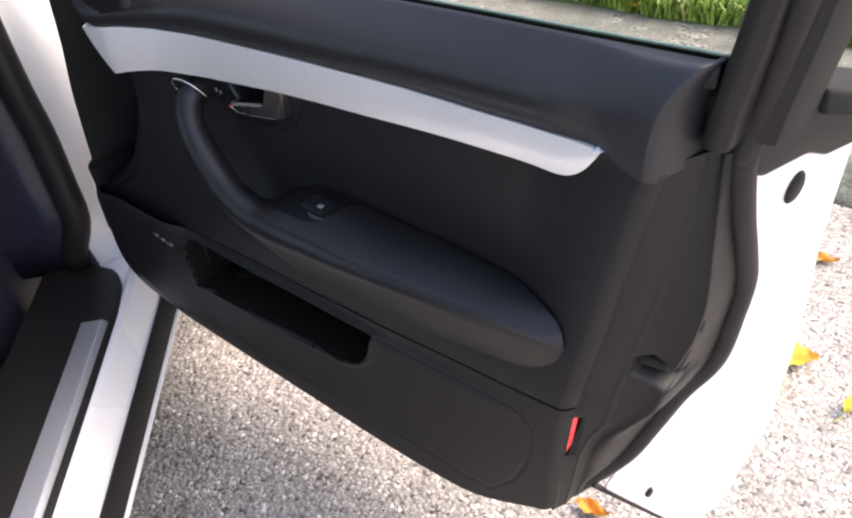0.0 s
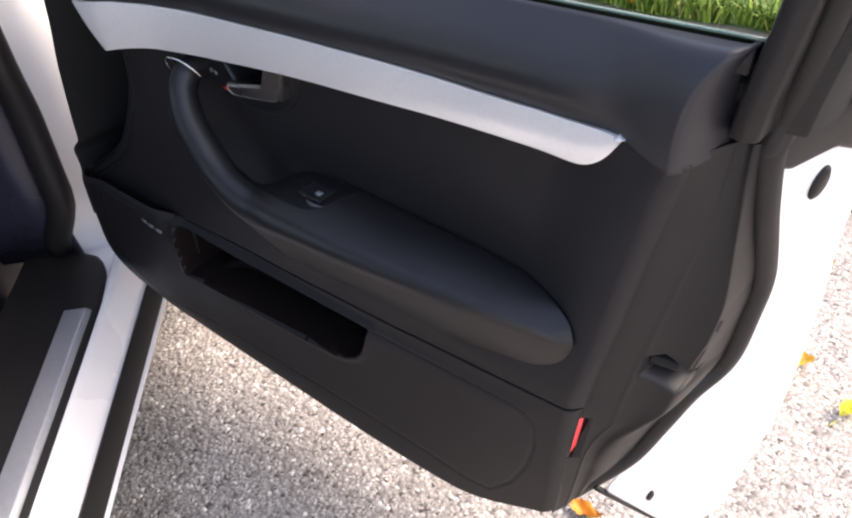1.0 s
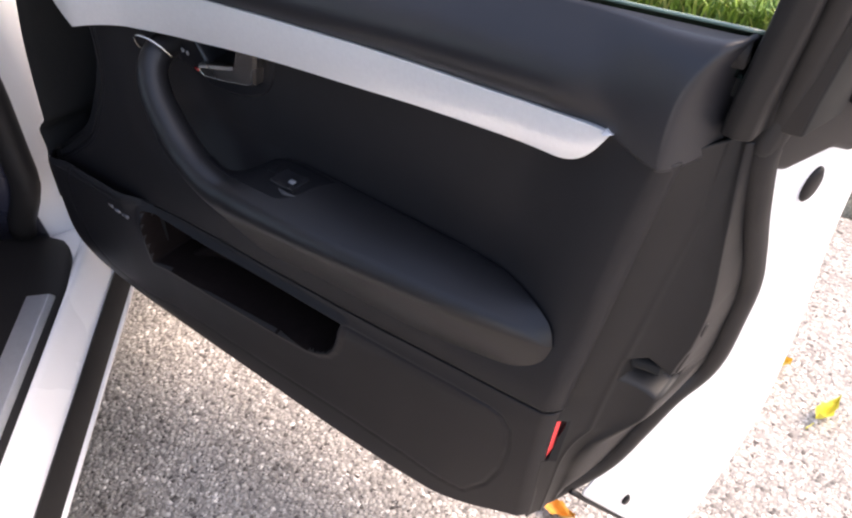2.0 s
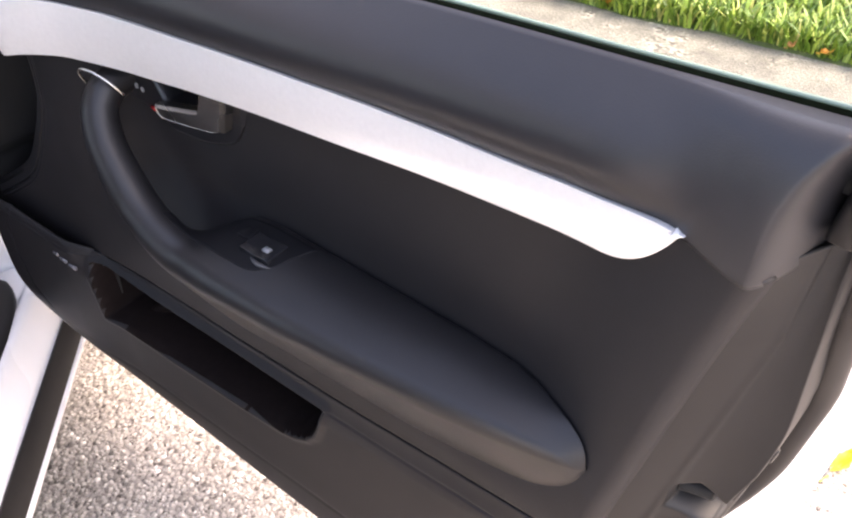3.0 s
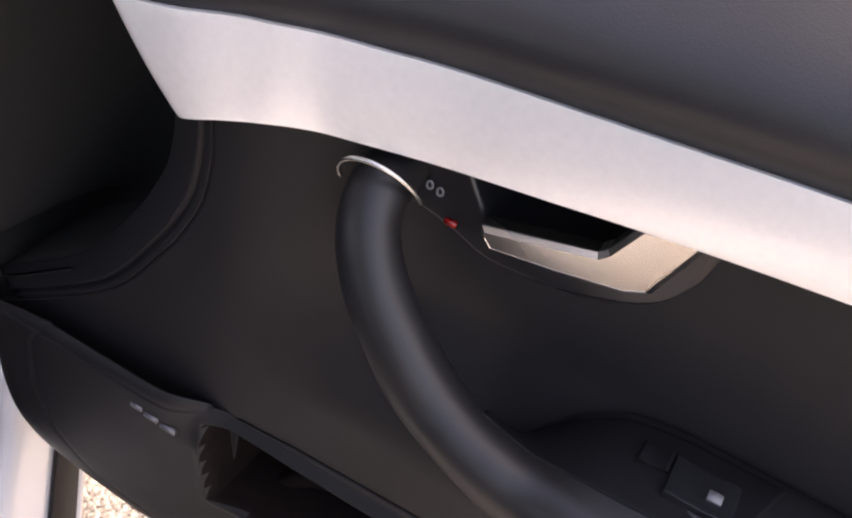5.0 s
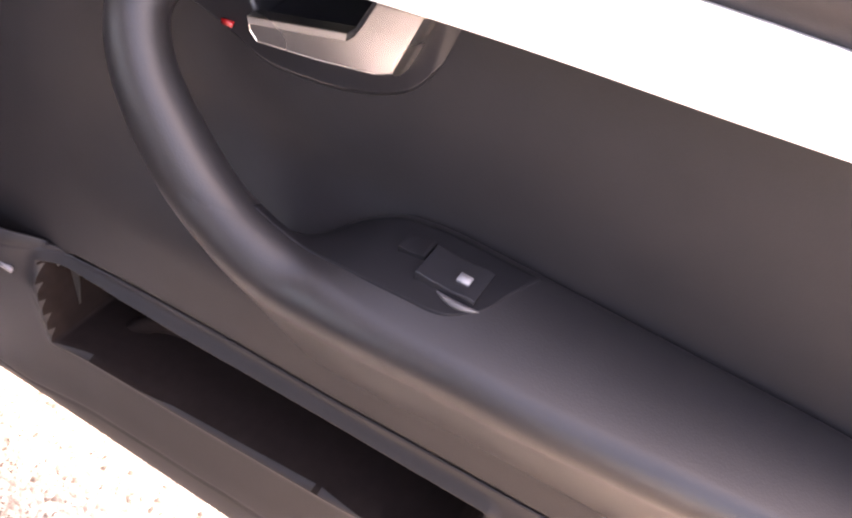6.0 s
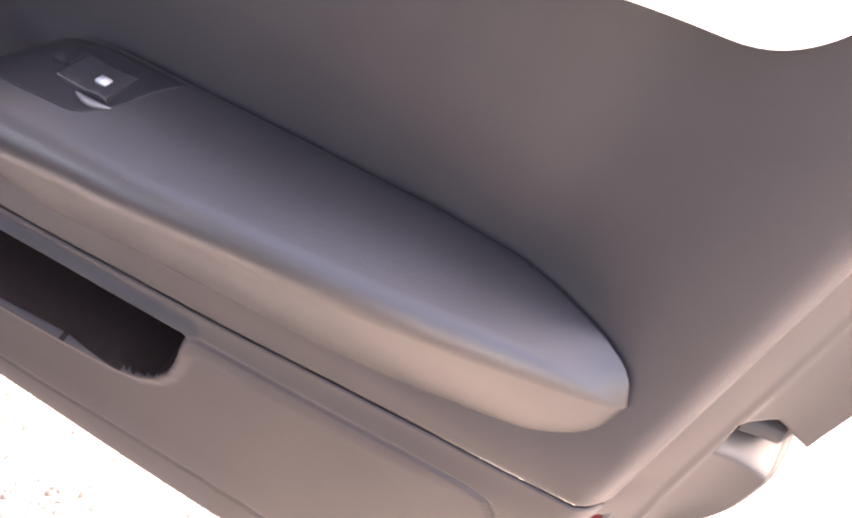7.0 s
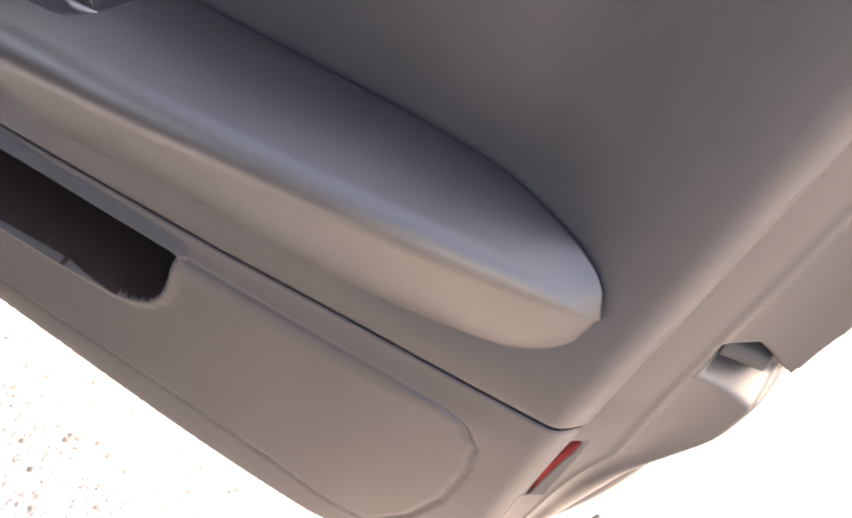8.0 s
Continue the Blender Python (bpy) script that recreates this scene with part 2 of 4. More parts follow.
# ---------------------------------------------------------------- mesh helpers
def spline(*pairs):
    """A smooth function through (x, y) pairs."""
    xs = np.array([p[0] for p in pairs], float)
    ys = np.array([p[1] for p in pairs], float)
    d = np.diff(ys) / np.diff(xs)
    m = np.concatenate(([d[0]], np.where(d[:-1] * d[1:] > 0, 2 * d[:-1] * d[1:] / np.where(d[:-1] + d[1:] == 0, 1, d[:-1] + d[1:]), 0), [d[-1]]))

    def f(x):
        x = np.clip(x, xs[0], xs[-1])
        i = int(np.clip(np.searchsorted(xs, x) - 1, 0, len(xs) - 2))
        h = xs[i + 1] - xs[i]
        s = (x - xs[i]) / h
        return float((1 + 2 * s) * (1 - s) ** 2 * ys[i] + s * (1 - s) ** 2 * h * m[i] + s * s * (3 - 2 * s) * ys[i + 1] + s * s * (s - 1) * h * m[i + 1])
    return f


def step(a, b, x):
    """0 at a, 1 at b, smooth between."""
    s = min(1.0, max(0.0, (x - a) / (b - a)))
    return s * s * (3 - 2 * s)


def thing(name, base, label, category, group="", kind=""):
    ob = new(name)
    ob.location = base
    ob.empty_display_size = 0.05
    return tagged(ob, label, category, group, kind)


def place(ob):
    """Where an object stands, before the scene has been evaluated."""
    m = Matrix.Translation(ob.location)
    return place(ob.parent) @ ob.matrix_parent_inverse @ m if ob.parent else m


def part(name, bm, mat, parent=None, label="", smooth=True, thick=0.0, bevel=0.0):
    me = bpy.data.meshes.new(name)
    bm.normal_update()
    bm.to_mesh(me)
    bm.free()
    me.materials.append(mat)
    for p in me.polygons:
        p.use_smooth = smooth
    ob = new(name, me)
    if parent is not None:
        ob.parent = parent
        ob.matrix_parent_inverse = place(parent).inverted()
    if thick:
        s = ob.modifiers.new("thickness", "SOLIDIFY")
        s.thickness, s.offset = thick, -1
    if bevel:
        s = ob.modifiers.new("edges", "BEVEL")
        s.width, s.segments, s.limit_method, s.angle_limit = bevel, 3, "ANGLE", radians(35)
    if label:
        tagged(ob, label)
    return ob


def sheet(f, nu, nv, flip=False):
    """A grid of points f(u, v), u and v from 0 to 1."""
    bm = bmesh.new()
    vs = [[bm.verts.new(f(i / nu, j / nv)) for j in range(nv + 1)] for i in range(nu + 1)]
    for i in range(nu):
        for j in range(nv):
            q = (vs[i][j], vs[i + 1][j], vs[i + 1][j + 1], vs[i][j + 1])
            bm.faces.new(q[::-1] if flip else q)
    return bm


def loft(sections, closed=True, caps=True):
    """Rings of points joined one to the next."""
    bm = bmesh.new()
    rings = [[bm.verts.new(p) for p in s] for s in sections]
    n = len(rings[0])
    for a, b in zip(rings, rings[1:]):
        for k in range(n if closed else n - 1):
            bm.faces.new((a[k], a[(k + 1) % n], b[(k + 1) % n], b[k]))
    if closed and caps:
        bm.faces.new(rings[0][::-1])
        bm.faces.new(rings[-1])
    bmesh.ops.recalc_face_normals(bm, faces=bm.faces)
    return bm


def tube(points, radius, sides=14, up=(0, 0, 1), flat=1.0):
    """A round bar along points; radius may be a list. flat squeezes it along up."""
    pts = [Vector(p) for p in points]
    rs = radius if isinstance(radius, (list, tuple)) else [radius] * len(pts)
    rings = []
    for i, p in enumerate(pts):
        d = (pts[min(i + 1, len(pts) - 1)] - pts[max(i - 1, 0)]).normalized()
        a = d.cross(Vector(up)).normalized()
        b = a.cross(d).normalized()
        rings.append([p + rs[i] * (math.cos(k * math.tau / sides) * a + flat * math.sin(k * math.tau / sides) * b) for k in range(sides)])
    return loft(rings)


def smooth_path(points, n):
    """n + 1 points on a smooth curve through the given ones."""
    pts = [Vector(p) for p in points]
    out = []
    for k in range(n + 1):
        s = k / n * (len(pts) - 1)
        i = min(int(s), len(pts) - 2)
        u = s - i
        p0, p1, p2, p3 = pts[max(i - 1, 0)], pts[i], pts[i + 1], pts[min(i + 2, len(pts) - 1)]
        out.append(0.5 * (2 * p1 + (p2 - p0) * u + (2 * p0 - 5 * p1 + 4 * p2 - p3) * u * u + (3 * p1 - p0 - 3 * p2 + p3) * u ** 3))
    return out


def box(x0, x1, y0, y1, z0, z1):
    bm = bmesh.new()
    bmesh.ops.create_cube(bm, size=1)
    for v in bm.verts:
        v.co = Vector((x0 + (v.co.x + 0.5) * (x1 - x0), y0 + (v.co.y + 0.5) * (y1 - y0), z0 + (v.co.z + 0.5) * (z1 - z0)))
    return bm


def prism(outline, out, depth):
    """A flat outline in space, given depth along the direction out."""
    d = Vector(out).normalized() * depth
    return loft([[Vector(p) for p in outline], [Vector(p) + d for p in outline]])


# ---------------------------------------------------------------- ground
KERB_Y, GRASS_Y, KERB_H = 1.34, 1.90, 0.09
bm = sheet(lambda u, v: (-60 + 120 * u, -60 + 120 * v, 0), 8, 8)
tagged(part("ground", bm, ASPHALT, smooth=False), "coarse worn grey asphalt with pale exposed stones", "asphalt", kind="structure")


def kerb_edge(x):
    near_x = min(1.2, max(-1.2, x))
    return GRASS_Y + 0.028 + 0.025 * noise.noise((x * 3, 0, 0)) + 0.016 * noise.noise((x * 11, 5, 0)) + 0.17 * near_x + 0.09 * (x - near_x)


def kerb_top(u, v):
    x = -6 + 12 * u
    s = min(1, v * 1.15)
    y = KERB_Y + 0.09 * x + s * (kerb_edge(x) + 0.06 - KERB_Y - 0.09 * x)
    z = KERB_H * step(0, 0.09, v) + 0.012 * s + 0.004 * noise.noise((x * 9, y * 9, 0)) * step(0.05, 0.2, v)
    return (x, y, z)


tagged(part("kerb", sheet(kerb_top, 400, 40), CONCRETE, thick=0.06), "weathered grey concrete kerb beside the grass", "kerb", kind="structure")


def rubble():
    """Broken stones where the kerb's surface has crumbled."""
    rnd = random.Random(9)
    bm = bmesh.new()
    for k in range(420):
        a, r = rnd.random() * math.tau, math.sqrt(rnd.random())
        x, y = RUBBLE[0] + 0.12 * r * math.cos(a), RUBBLE[1] + 0.065 * r * math.sin(a) + 0.03 * r * math.cos(a)
        q = 0.002 + 0.006 * rnd.random() ** 3
        m = Matrix.Translation((x, y, KERB_H + 0.009 + 0.3 * q)) @ Matrix.Rotation(rnd.random() * 6.28, 4, Vector((rnd.random(), rnd.random(), 0.3)).normalized()) @ Matrix.Diagonal((q * 1.3, q, q * 0.8, 1))
        bmesh.ops.create_icosphere(bm, subdivisions=1, radius=1.0, matrix=m)
    ob = part("rubble", bm, PEBBLE, smooth=False)
    return tagged(ob, "pale and grey crumbled stones on the kerb", "rubble", kind="stuff")


RUBBLE = (0.115, 1.69)
rubble()


def lawn(u, v):
    x = -8 + 16 * u
    y = kerb_edge(x) - 0.01 + 14 * v ** 2.5
    return (x, y, KERB_H + 0.006 + 0.03 * step(0, 0.2, v) + 0.015 * noise.noise((x * 2.5, y * 2.5, 3)))


tagged(part("verge", sheet(lawn, 160, 40), SOIL), "dark soil under the grass verge", "soil", kind="structure")


def grass():
    rnd = random.Random(4)
    verts, faces = [], []
    for k in range(34000):
        x = -1.9 + 3.8 * rnd.random()
        y = kerb_edge(x) + 0.010 + 1.5 * rnd.random() ** 1.6
        z = KERB_H + 0.01
        h = 0.035 + 0.075 * rnd.random()
        a, w, lean = rnd.random() * 6.283, 0.0028 + 0.0034 * rnd.random(), 0.15 + 0.7 * rnd.random()
        dx, dy = math.cos(a), math.sin(a)
        px, py = -dy * w, dx * w
        i = len(verts)
        for s, ww in ((0, 1.0), (0.5, 0.9), (0.8, 0.6)):
            ox, oy, oz = dx * lean * h * s * s, dy * lean * h * s * s, h * s * (1 - 0.25 * lean * s)
            verts += [(x + ox - px * ww, y + oy - py * ww, z + oz), (x + ox + px * ww, y + oy + py * ww, z + oz)]
        verts.append((x + dx * lean * h, y + dy * lean * h, z + h * (1 - 0.25 * lean)))
        faces += [(i, i + 1, i + 3, i + 2), (i + 2, i + 3, i + 5, i + 4), (i + 4, i + 5, i + 6)]
    for k in range(26000):
        x = -7.5 + 15 * rnd.random()
        y = kerb_edge(x) + 0.02 + 3.2 * rnd.random() ** 1.4
        if abs(x) < 1.9 and y < kerb_edge(x) + 1.4:
            continue
        h, a, w = 0.06 + 0.07 * rnd.random(), rnd.random() * 6.283, 0.008 + 0.008 * rnd.random()
        dx, dy, i = math.cos(a), math.sin(a), len(verts)
        verts += [(x + dy * w, y - dx * w, KERB_H + 0.01), (x - dy * w, y + dx * w, KERB_H + 0.01), (x + 0.5 * dx * h, y + 0.5 * dy * h, KERB_H + h)]
        faces.append((i, i + 1, i + 2))
    me = bpy.data.meshes.new("grass")
    me.from_pydata(verts, [], faces)
    me.materials.append(GRASS)
    return tagged(new("grass", me), "bright green grass with yellowed blades along the kerb", "grass", kind="stuff")


grass()

YELLOW = leaf_material("yellow_leaf", (0.62, 0.33, 0.04), (0.72, 0.50, 0.06))
ORANGE = leaf_material("orange_leaf", (0.55, 0.22, 0.03), (0.66, 0.36, 0.05))
BROWN = leaf_material("brown_leaf", (0.30, 0.14, 0.05), (0.46, 0.25, 0.08))
LIME = leaf_material("lime_leaf", (0.55, 0.52, 0.05), (0.68, 0.58, 0.07))


def leaf(x, y, z, length, width, turn, curl, mat, label):
    """A fallen leaf: two halves folded along the midrib, wavy at the edge."""
    rnd = random.Random(round(1000 * (x + 2 * y)))

    def f(u, v):
        s = 2 * v - 1
        w = width * (math.sin(math.pi * min(1, u * 1.02 + 0.01)) ** 0.75) * (1 - 0.35 * u)
        w *= 1 + 0.13 * math.sin(u * 23 + 2 * s)
        px, py = length * (u - 0.5), 0.5 * w * s
        pz = curl * (abs(s) ** 1.5 * 0.5 + (u - 0.5) ** 2 * 1.6) * length + 0.004 * math.sin(9 * u + 4 * s) + 0.004
        c, d = math.cos(turn), math.sin(turn)
        return (px * c - py * d, px * d + py * c, pz)
    ob = part("leaf", sheet(f, 14, 8), mat, smooth=True)
    stalk = tube([(math.cos(turn) * -length * (0.48 + 0.12 * k), math.sin(turn) * -length * (0.48 + 0.12 * k), 0.004 + 0.001 * k) for k in range(4)], 0.0009, 5)
    extra = bpy.data.meshes.new("stalk")
    stalk.to_mesh(extra)
    stalk.free()
    extra.materials.append(mat)
    st = new("stalk", extra)
    st.parent = ob
    ob.location = (x, y, z + 0.0005)
    return tagged(ob, label, "leaf", "fallen leaves")


for row in ((0.684, 0.838, 0, 0.105, 0.095, 0.3, 0.30, YELLOW, "large dry yellow leaf lying on the asphalt"),
            (0.690, 0.752, 0, 0.085, 0.040, 1.7, 0.5, YELLOW, "narrow curled yellow leaf on the asphalt"),
            (0.832, 0.786, 0, 0.070, 0.034, 1.3, 0.5, LIME, "yellow-green leaf curled on the asphalt"),
            (0.622, 1.168, 0, 0.066, 0.032, 0.2, 0.3, ORANGE, "small orange leaf on the asphalt"),
            (0.562, 0.297, 0, 0.062, 0.034, 0.1, 0.4, ORANGE, "orange leaf on the asphalt beside the door"),
            (-0.287, 1.890, 0.118, 0.036, 0.022, 0.3, 0.4, ORANGE, "small orange leaf at the grass edge"),
            (0.245, 1.970, 0.118, 0.034, 0.022, 1.2, 0.5, BROWN, "small brown leaf at the grass edge"),
            (0.335, 1.990, 0.118, 0.036, 0.024, 0.7, 0.4, ORANGE, "small orange leaf at the grass edge"),
            (-0.585, 1.835, 0.118, 0.040, 0.022, 2.0, 0.4, BROWN, "small brown leaf at the grass edge")):
    leaf(*row)

# ---------------------------------------------------------------- the open door
# x runs from the hinge to the rear edge, y from the cabin outwards, z up.
car = thing("car", (-0.3, -0.3, 0.0), "white car with its black-trimmed rear door open", "car")

strip_y = spline((0.03, -0.046), (0.075, -0.044), (0.115, -0.030), (0.15, -0.016), (0.22, -0.004), (0.4, 0.0), (0.56, 0.0055), (0.63, 0.0055), (0.68, 0.003), (0.72, -0.002), (0.76, -0.009))
strip_top = spline((0.03, 0.937), (0.06, 0.943), (0.11, 0.9495), (0.15, 0.9495), (0.20, 0.9515), (0.25, 0.9550), (0.30, 0.9590), (0.35, 0.9633), (0.41, 0.9670), (0.47, 0.9700), (0.54, 0.9722), (0.60, 0.9742), (0.66, 0.9775), (0.715, 0.9815), (0.745, 0.980), (0.80, 0.972))
strip_low = spline((0.03, 0.884), (0.075, 0.8875), (0.10, 0.8930), (0.13, 0.8970), (0.165, 0.8983), (0.20, 0.9005), (0.25, 0.9062), (0.30, 0.9130), (0.35, 0.9190), (0.40, 0.9237), (0.47, 0.9285), (0.54, 0.9338), (0.60, 0.9380), (0.66, 0.9412), (0.72, 0.9425))
belt = spline((-0.2, 0.983), (0.0, 1.003), (0.192, 1.0208), (0.321, 1.0318), (0.447, 1.0395), (0.557, 1.0478), (0.664, 1.0550), (0.80, 1.0650))
rear = spline((0.40, 0.671), (0.50, 0.6876), (0.60, 0.7002), (0.70, 0.7158), (0.80, 0.7349), (0.90, 0.7540), (0.99, 0.7742), (1.07, 0.789))
seam = spline((-0.2, 0.6265), (0.08, 0.6315), (0.157, 0.639), (0.23, 0.6446), (0.313, 0.649), (0.39, 0.6555), (0.46, 0.661), (0.55, 0.6705), (0.629, 0.6773), (0.72, 0.6872))
bottom = spline((-0.185, 0.545), (-0.18, 0.505), (-0.16, 0.454), (-0.125, 0.4225), (-0.089, 0.4064), (0.0, 0.3982), (0.053, 0.399), (0.305, 0.417), (0.507, 0.4362), (0.594, 0.449), (0.625, 0.458), (0.644, 0.4660), (0.660, 0.4735), (0.676, 0.4810), (0.694, 0.4920))


def end_x(y, z):
    """The slanting rear end of the door."""
    return 0.745 + 0.45 * (y - 0.014) + 0.154 * (z - 0.73)


seal_y = spline((0.50, 0.030), (0.547, 0.060), (0.603, 0.080), (0.655, 0.112), (0.715, 0.131), (0.785, 0.124), (0.875, 0.092), (0.96, 0.066), (0.99, 0.060), (1.05, 0.060), (1.40, 0.040))
skin_y = spline((0.20, 0.245), (0.30, 0.268), (0.45, 0.271), (0.543, 0.261), (0.70, 0.231), (0.819, 0.202), (0.936, 0.183), (1.00, 0.170))



def shell_end(u, v):
    z = 0.25 + (0.948 - 0.25) * v
    y0 = seal_y(z) - 0.006 if z > 0.534 else 0.016 + (0.534 - z) * 0.67 + 0.030 * step(0.490, 0.530, z)
    y1 = skin_y(z)
    y = min(y0, y1 - 0.002) + (y1 - min(y0, y1 - 0.002)) * u
    return (end_x(y, z) - 0.006, y, z)


door = shell = part("rear_door", sheet(shell_end, 60, 80, True), PAINT, car, "open rear door with white shell and black inner trim", thick=0.002)


def inside(x, z, poly):
    """Distance to the edge of a polygon, positive inside."""
    best, odd = 9.0, False
    for (ax, az), (bx, bz) in zip(poly, poly[1:] + poly[:1]):
        t = max(0.0, min(1.0, ((x - ax) * (bx - ax) + (z - az) * (bz - az)) / ((bx - ax) ** 2 + (bz - az) ** 2)))
        best = min(best, math.hypot(x - ax - t * (bx - ax), z - az - t * (bz - az)))
        if (az > z) != (bz > z) and x < ax + (z - az) / (bz - az) * (bx - ax):
            odd = not odd
    return best if odd else -best


rear_y = spline((0.42, -0.012), (0.50, -0.017), (0.60, -0.024), (0.70, -0.028), (0.80, -0.019), (0.90, -0.013), (0.99, -0.010))
GRIP = [(0.203, 0.93), (0.205, 0.896), (0.226, 0.862), (0.300, 0.874), (0.312, 0.905), (0.325, 0.93)]


def card_y(x, z, grip=False):
    low = 1 - step(0.69, 0.80, z)
    left = 1 - step(0.08, 0.21, x)
    y = 0.016 - (0.037 + 0.006 * step(0.1, 0.6, x)) * low - 0.040 * left * (1 - low)
    y += (rear_y(z) - y) * step(rear(z) - 0.125, rear(z) - 0.004, x)
    return y + (0.035 * step(-0.001, 0.010, inside(x, z, GRIP)) if grip else 0.0)


# front edge of the card: a scallop that runs down from the strip
scallop = spline((0.60, -0.150), (0.642, -0.088), (0.695, -0.020), (0.748, 0.021), (0.783, 0.044), (0.823, 0.062), (0.86, 0.067), (0.90, 0.067))


def upper_trim(u, v):
    x0 = 0.035 + 0.03 * (1 - v) - 0.05 * v
    x1 = 0.782 + 0.009 * v ** 3
    x = x0 + (0.752 - x0) * u / 0.82 if u < 0.82 else 0.752 + (x1 - 0.752) * (u - 0.82) / 0.18
    top, low = belt(x) - 0.0025, strip_top(min(max(x, 0.03), 0.712)) - 0.010 * step(0.70, 0.775, x)
    z = low - 0.003 + (top - low + 0.003) * v
    foot = strip_y(max(x, 0.03)) + 0.001
    foot += (card_y(x, 0.965) - 0.0015 - foot) * step(0.69, 0.73, x)
    flat = step(0.66, 0.75, x)
    y = foot * (1 - v) + 0.0285 * v - 0.024 * math.sin(math.pi * v ** 0.9)
    y += (foot + (0.0285 - foot) * (1 - (1 - v ** 2.4) ** 0.42) - y) * flat
    y -= 0.035 * (1 - step(0.0, 0.16, x)) * v * (1 - 0.6 * v)
    turn = 0.757 + 0.003 * v + 0.018 * v ** 4
    e = min(1.0, max(0.0, (x - turn) / (x1 - turn)))
    return (x, y + (0.062 - 0.030 * v ** 4 - y) * e ** 1.8, z)


part("upper_trim", sheet(upper_trim, 120, 28), VINYL, door, "charcoal padded vinyl shoulder trim", thick=0.004)


def strip(u, v):
    xt = 0.034 + (0.7195 - 0.034) * u
    xb = 0.072 + (0.717 - 0.072) * u
    x = xb + (xt - xb) * v
    q = max(0.0, (u - 0.92) / 0.08)
    lo, hi = strip_low(x), strip_top(x)
    lo += 0.97 * (hi - lo) * q ** 2.6
    y = strip_y(x) - 0.005 - 0.0018 * math.sin(math.pi * v) * min(1.0, (hi - lo) / 0.034) ** 2
    y += 0.010 * max(0.0, 1 - u / 0.012) ** 2
    return (x, y, lo + (hi - lo) * v)


part("trim_strip", sheet(strip, 240, 12), ALU, door, "brushed silver aluminium trim strip", thick=0.006, bevel=0.0009)


def card(u, v):
    zs = 0.66 + (0.965 - 0.66) * v
    z = zs
    for _ in range(4):
        x0, x1 = scallop(z) + 0.012, rear(z) - 0.001
        x = x0 + (x1 - x0) * u
        lo, hi = seam(x) + 0.0008 - 0.045 * (1 - step(0.07, 0.10, x)), strip_top(min(max(x, 0.03), 0.712)) - 0.004 - 0.004 * step(0.70, 0.775, x)
        z = lo + (hi - lo) * v
    e = max(0.0, 1 - (x1 - x) / 0.016) ** 2
    return (x, card_y(x, z, True) + 0.014 * e + 0.0010 * (1 - step(0.0, 0.006, v)) * step(0.07, 0.10, x), z)


part("door_card", sheet(card, 230, 100), SOFT, door, "grained black plastic door card", thick=0.004)


# added black sheet: keeps the seams and gaps of the card dark
def gap_backing(u, v):
    x = -0.17 + 0.88 * u
    lo = 0.45 if x < 0.085 else seam(x) - 0.011
    z = lo + (0.94 - lo) * v
    x = min(max(x, scallop(max(z, 0.60)) - (0.02 if z < 0.68 else -0.01)), rear(z) - 0.006)
    return (x, card_y(x, z) + 0.009 + 0.04 * step(0.82, 0.86, z), z)


part("gap_backing", sheet(gap_backing, 60, 50), VOID, door, "black sheet added behind the card to darken its gaps", thick=0.002)


def band(u, v):
    z = 0.615 + (0.905 - 0.615) * v
    x = scallop(z) - 0.028 + 0.039 * u
    groove = 0.004 * math.exp(-((u - 0.78) / 0.05) ** 2)
    return (x, card_y(x, z) + 0.0005 + groove + 0.016 * (1 - u) ** 1.6, z)


part("front_border", sheet(band, 30, 60), SOFT, door, "curved black border at the front of the card", thick=0.004)


front_edge = spline((0.50, -0.165), (0.586, -0.163), (0.622, -0.151), (0.648, -0.155), (0.660, -0.145), (0.676, -0.129), (0.706, -0.125), (0.795, -0.110), (0.87, -0.088), (0.936, -0.075), (1.05, -0.05))


# the scoop's deep shade is put into its black colour
def flank(u, v):
    z = 0.53 + (1.03 - 0.53) * v
    x1 = scallop(min(z, 0.9)) - 0.026 if z < 0.9 else 0.041 - 0.35 * (z - 0.9)
    x0 = front_edge(z)
    y1 = card_y(x1, min(z, 0.92)) + 0.018
    if u < 0.12:
        return (x1 - 0.004 * u / 0.12, y1 + (0.10 - y1) * u / 0.12, z)
    k = (u - 0.12) / 0.88
    return (x1 - 0.004 + (x0 - x1 + 0.004) * k, 0.10 - 0.125 * k ** 4, z)


part("front_flank", sheet(flank, 40, 90, True), VOID, door, "deep recess at the front of the door, its shade painted black", thick=0.003)

POCKET = ((0.089, 0.5455), (0.20, 0.5515), (0.33, 0.5620), (0.375, 0.5672), (0.398, 0.5735), (0.415, 0.5840), (0.4265, 0.598), (0.433, 0.613), (0.4368, 0.627), (0.4395, 0.6405), (0.20, 0.6262), (0.080, 0.6205))


COVER = [(0.445, 0.6405), (0.52, 0.6465), (0.598, 0.6530), (0.640, 0.6525), (0.6545, 0.6480), (0.6625, 0.633), (0.662, 0.600), (0.652, 0.556), (0.634, 0.514), (0.606, 0.4793)]
RIM = [(-0.060, 0.640), (-0.078, 0.61), (-0.083, 0.56), (-0.070, 0.51), (-0.033, 0.478), (0.05, 0.462), (0.313, 0.474), (0.425, 0.482), (0.53, 0.484), (0.606, 0.4793)]


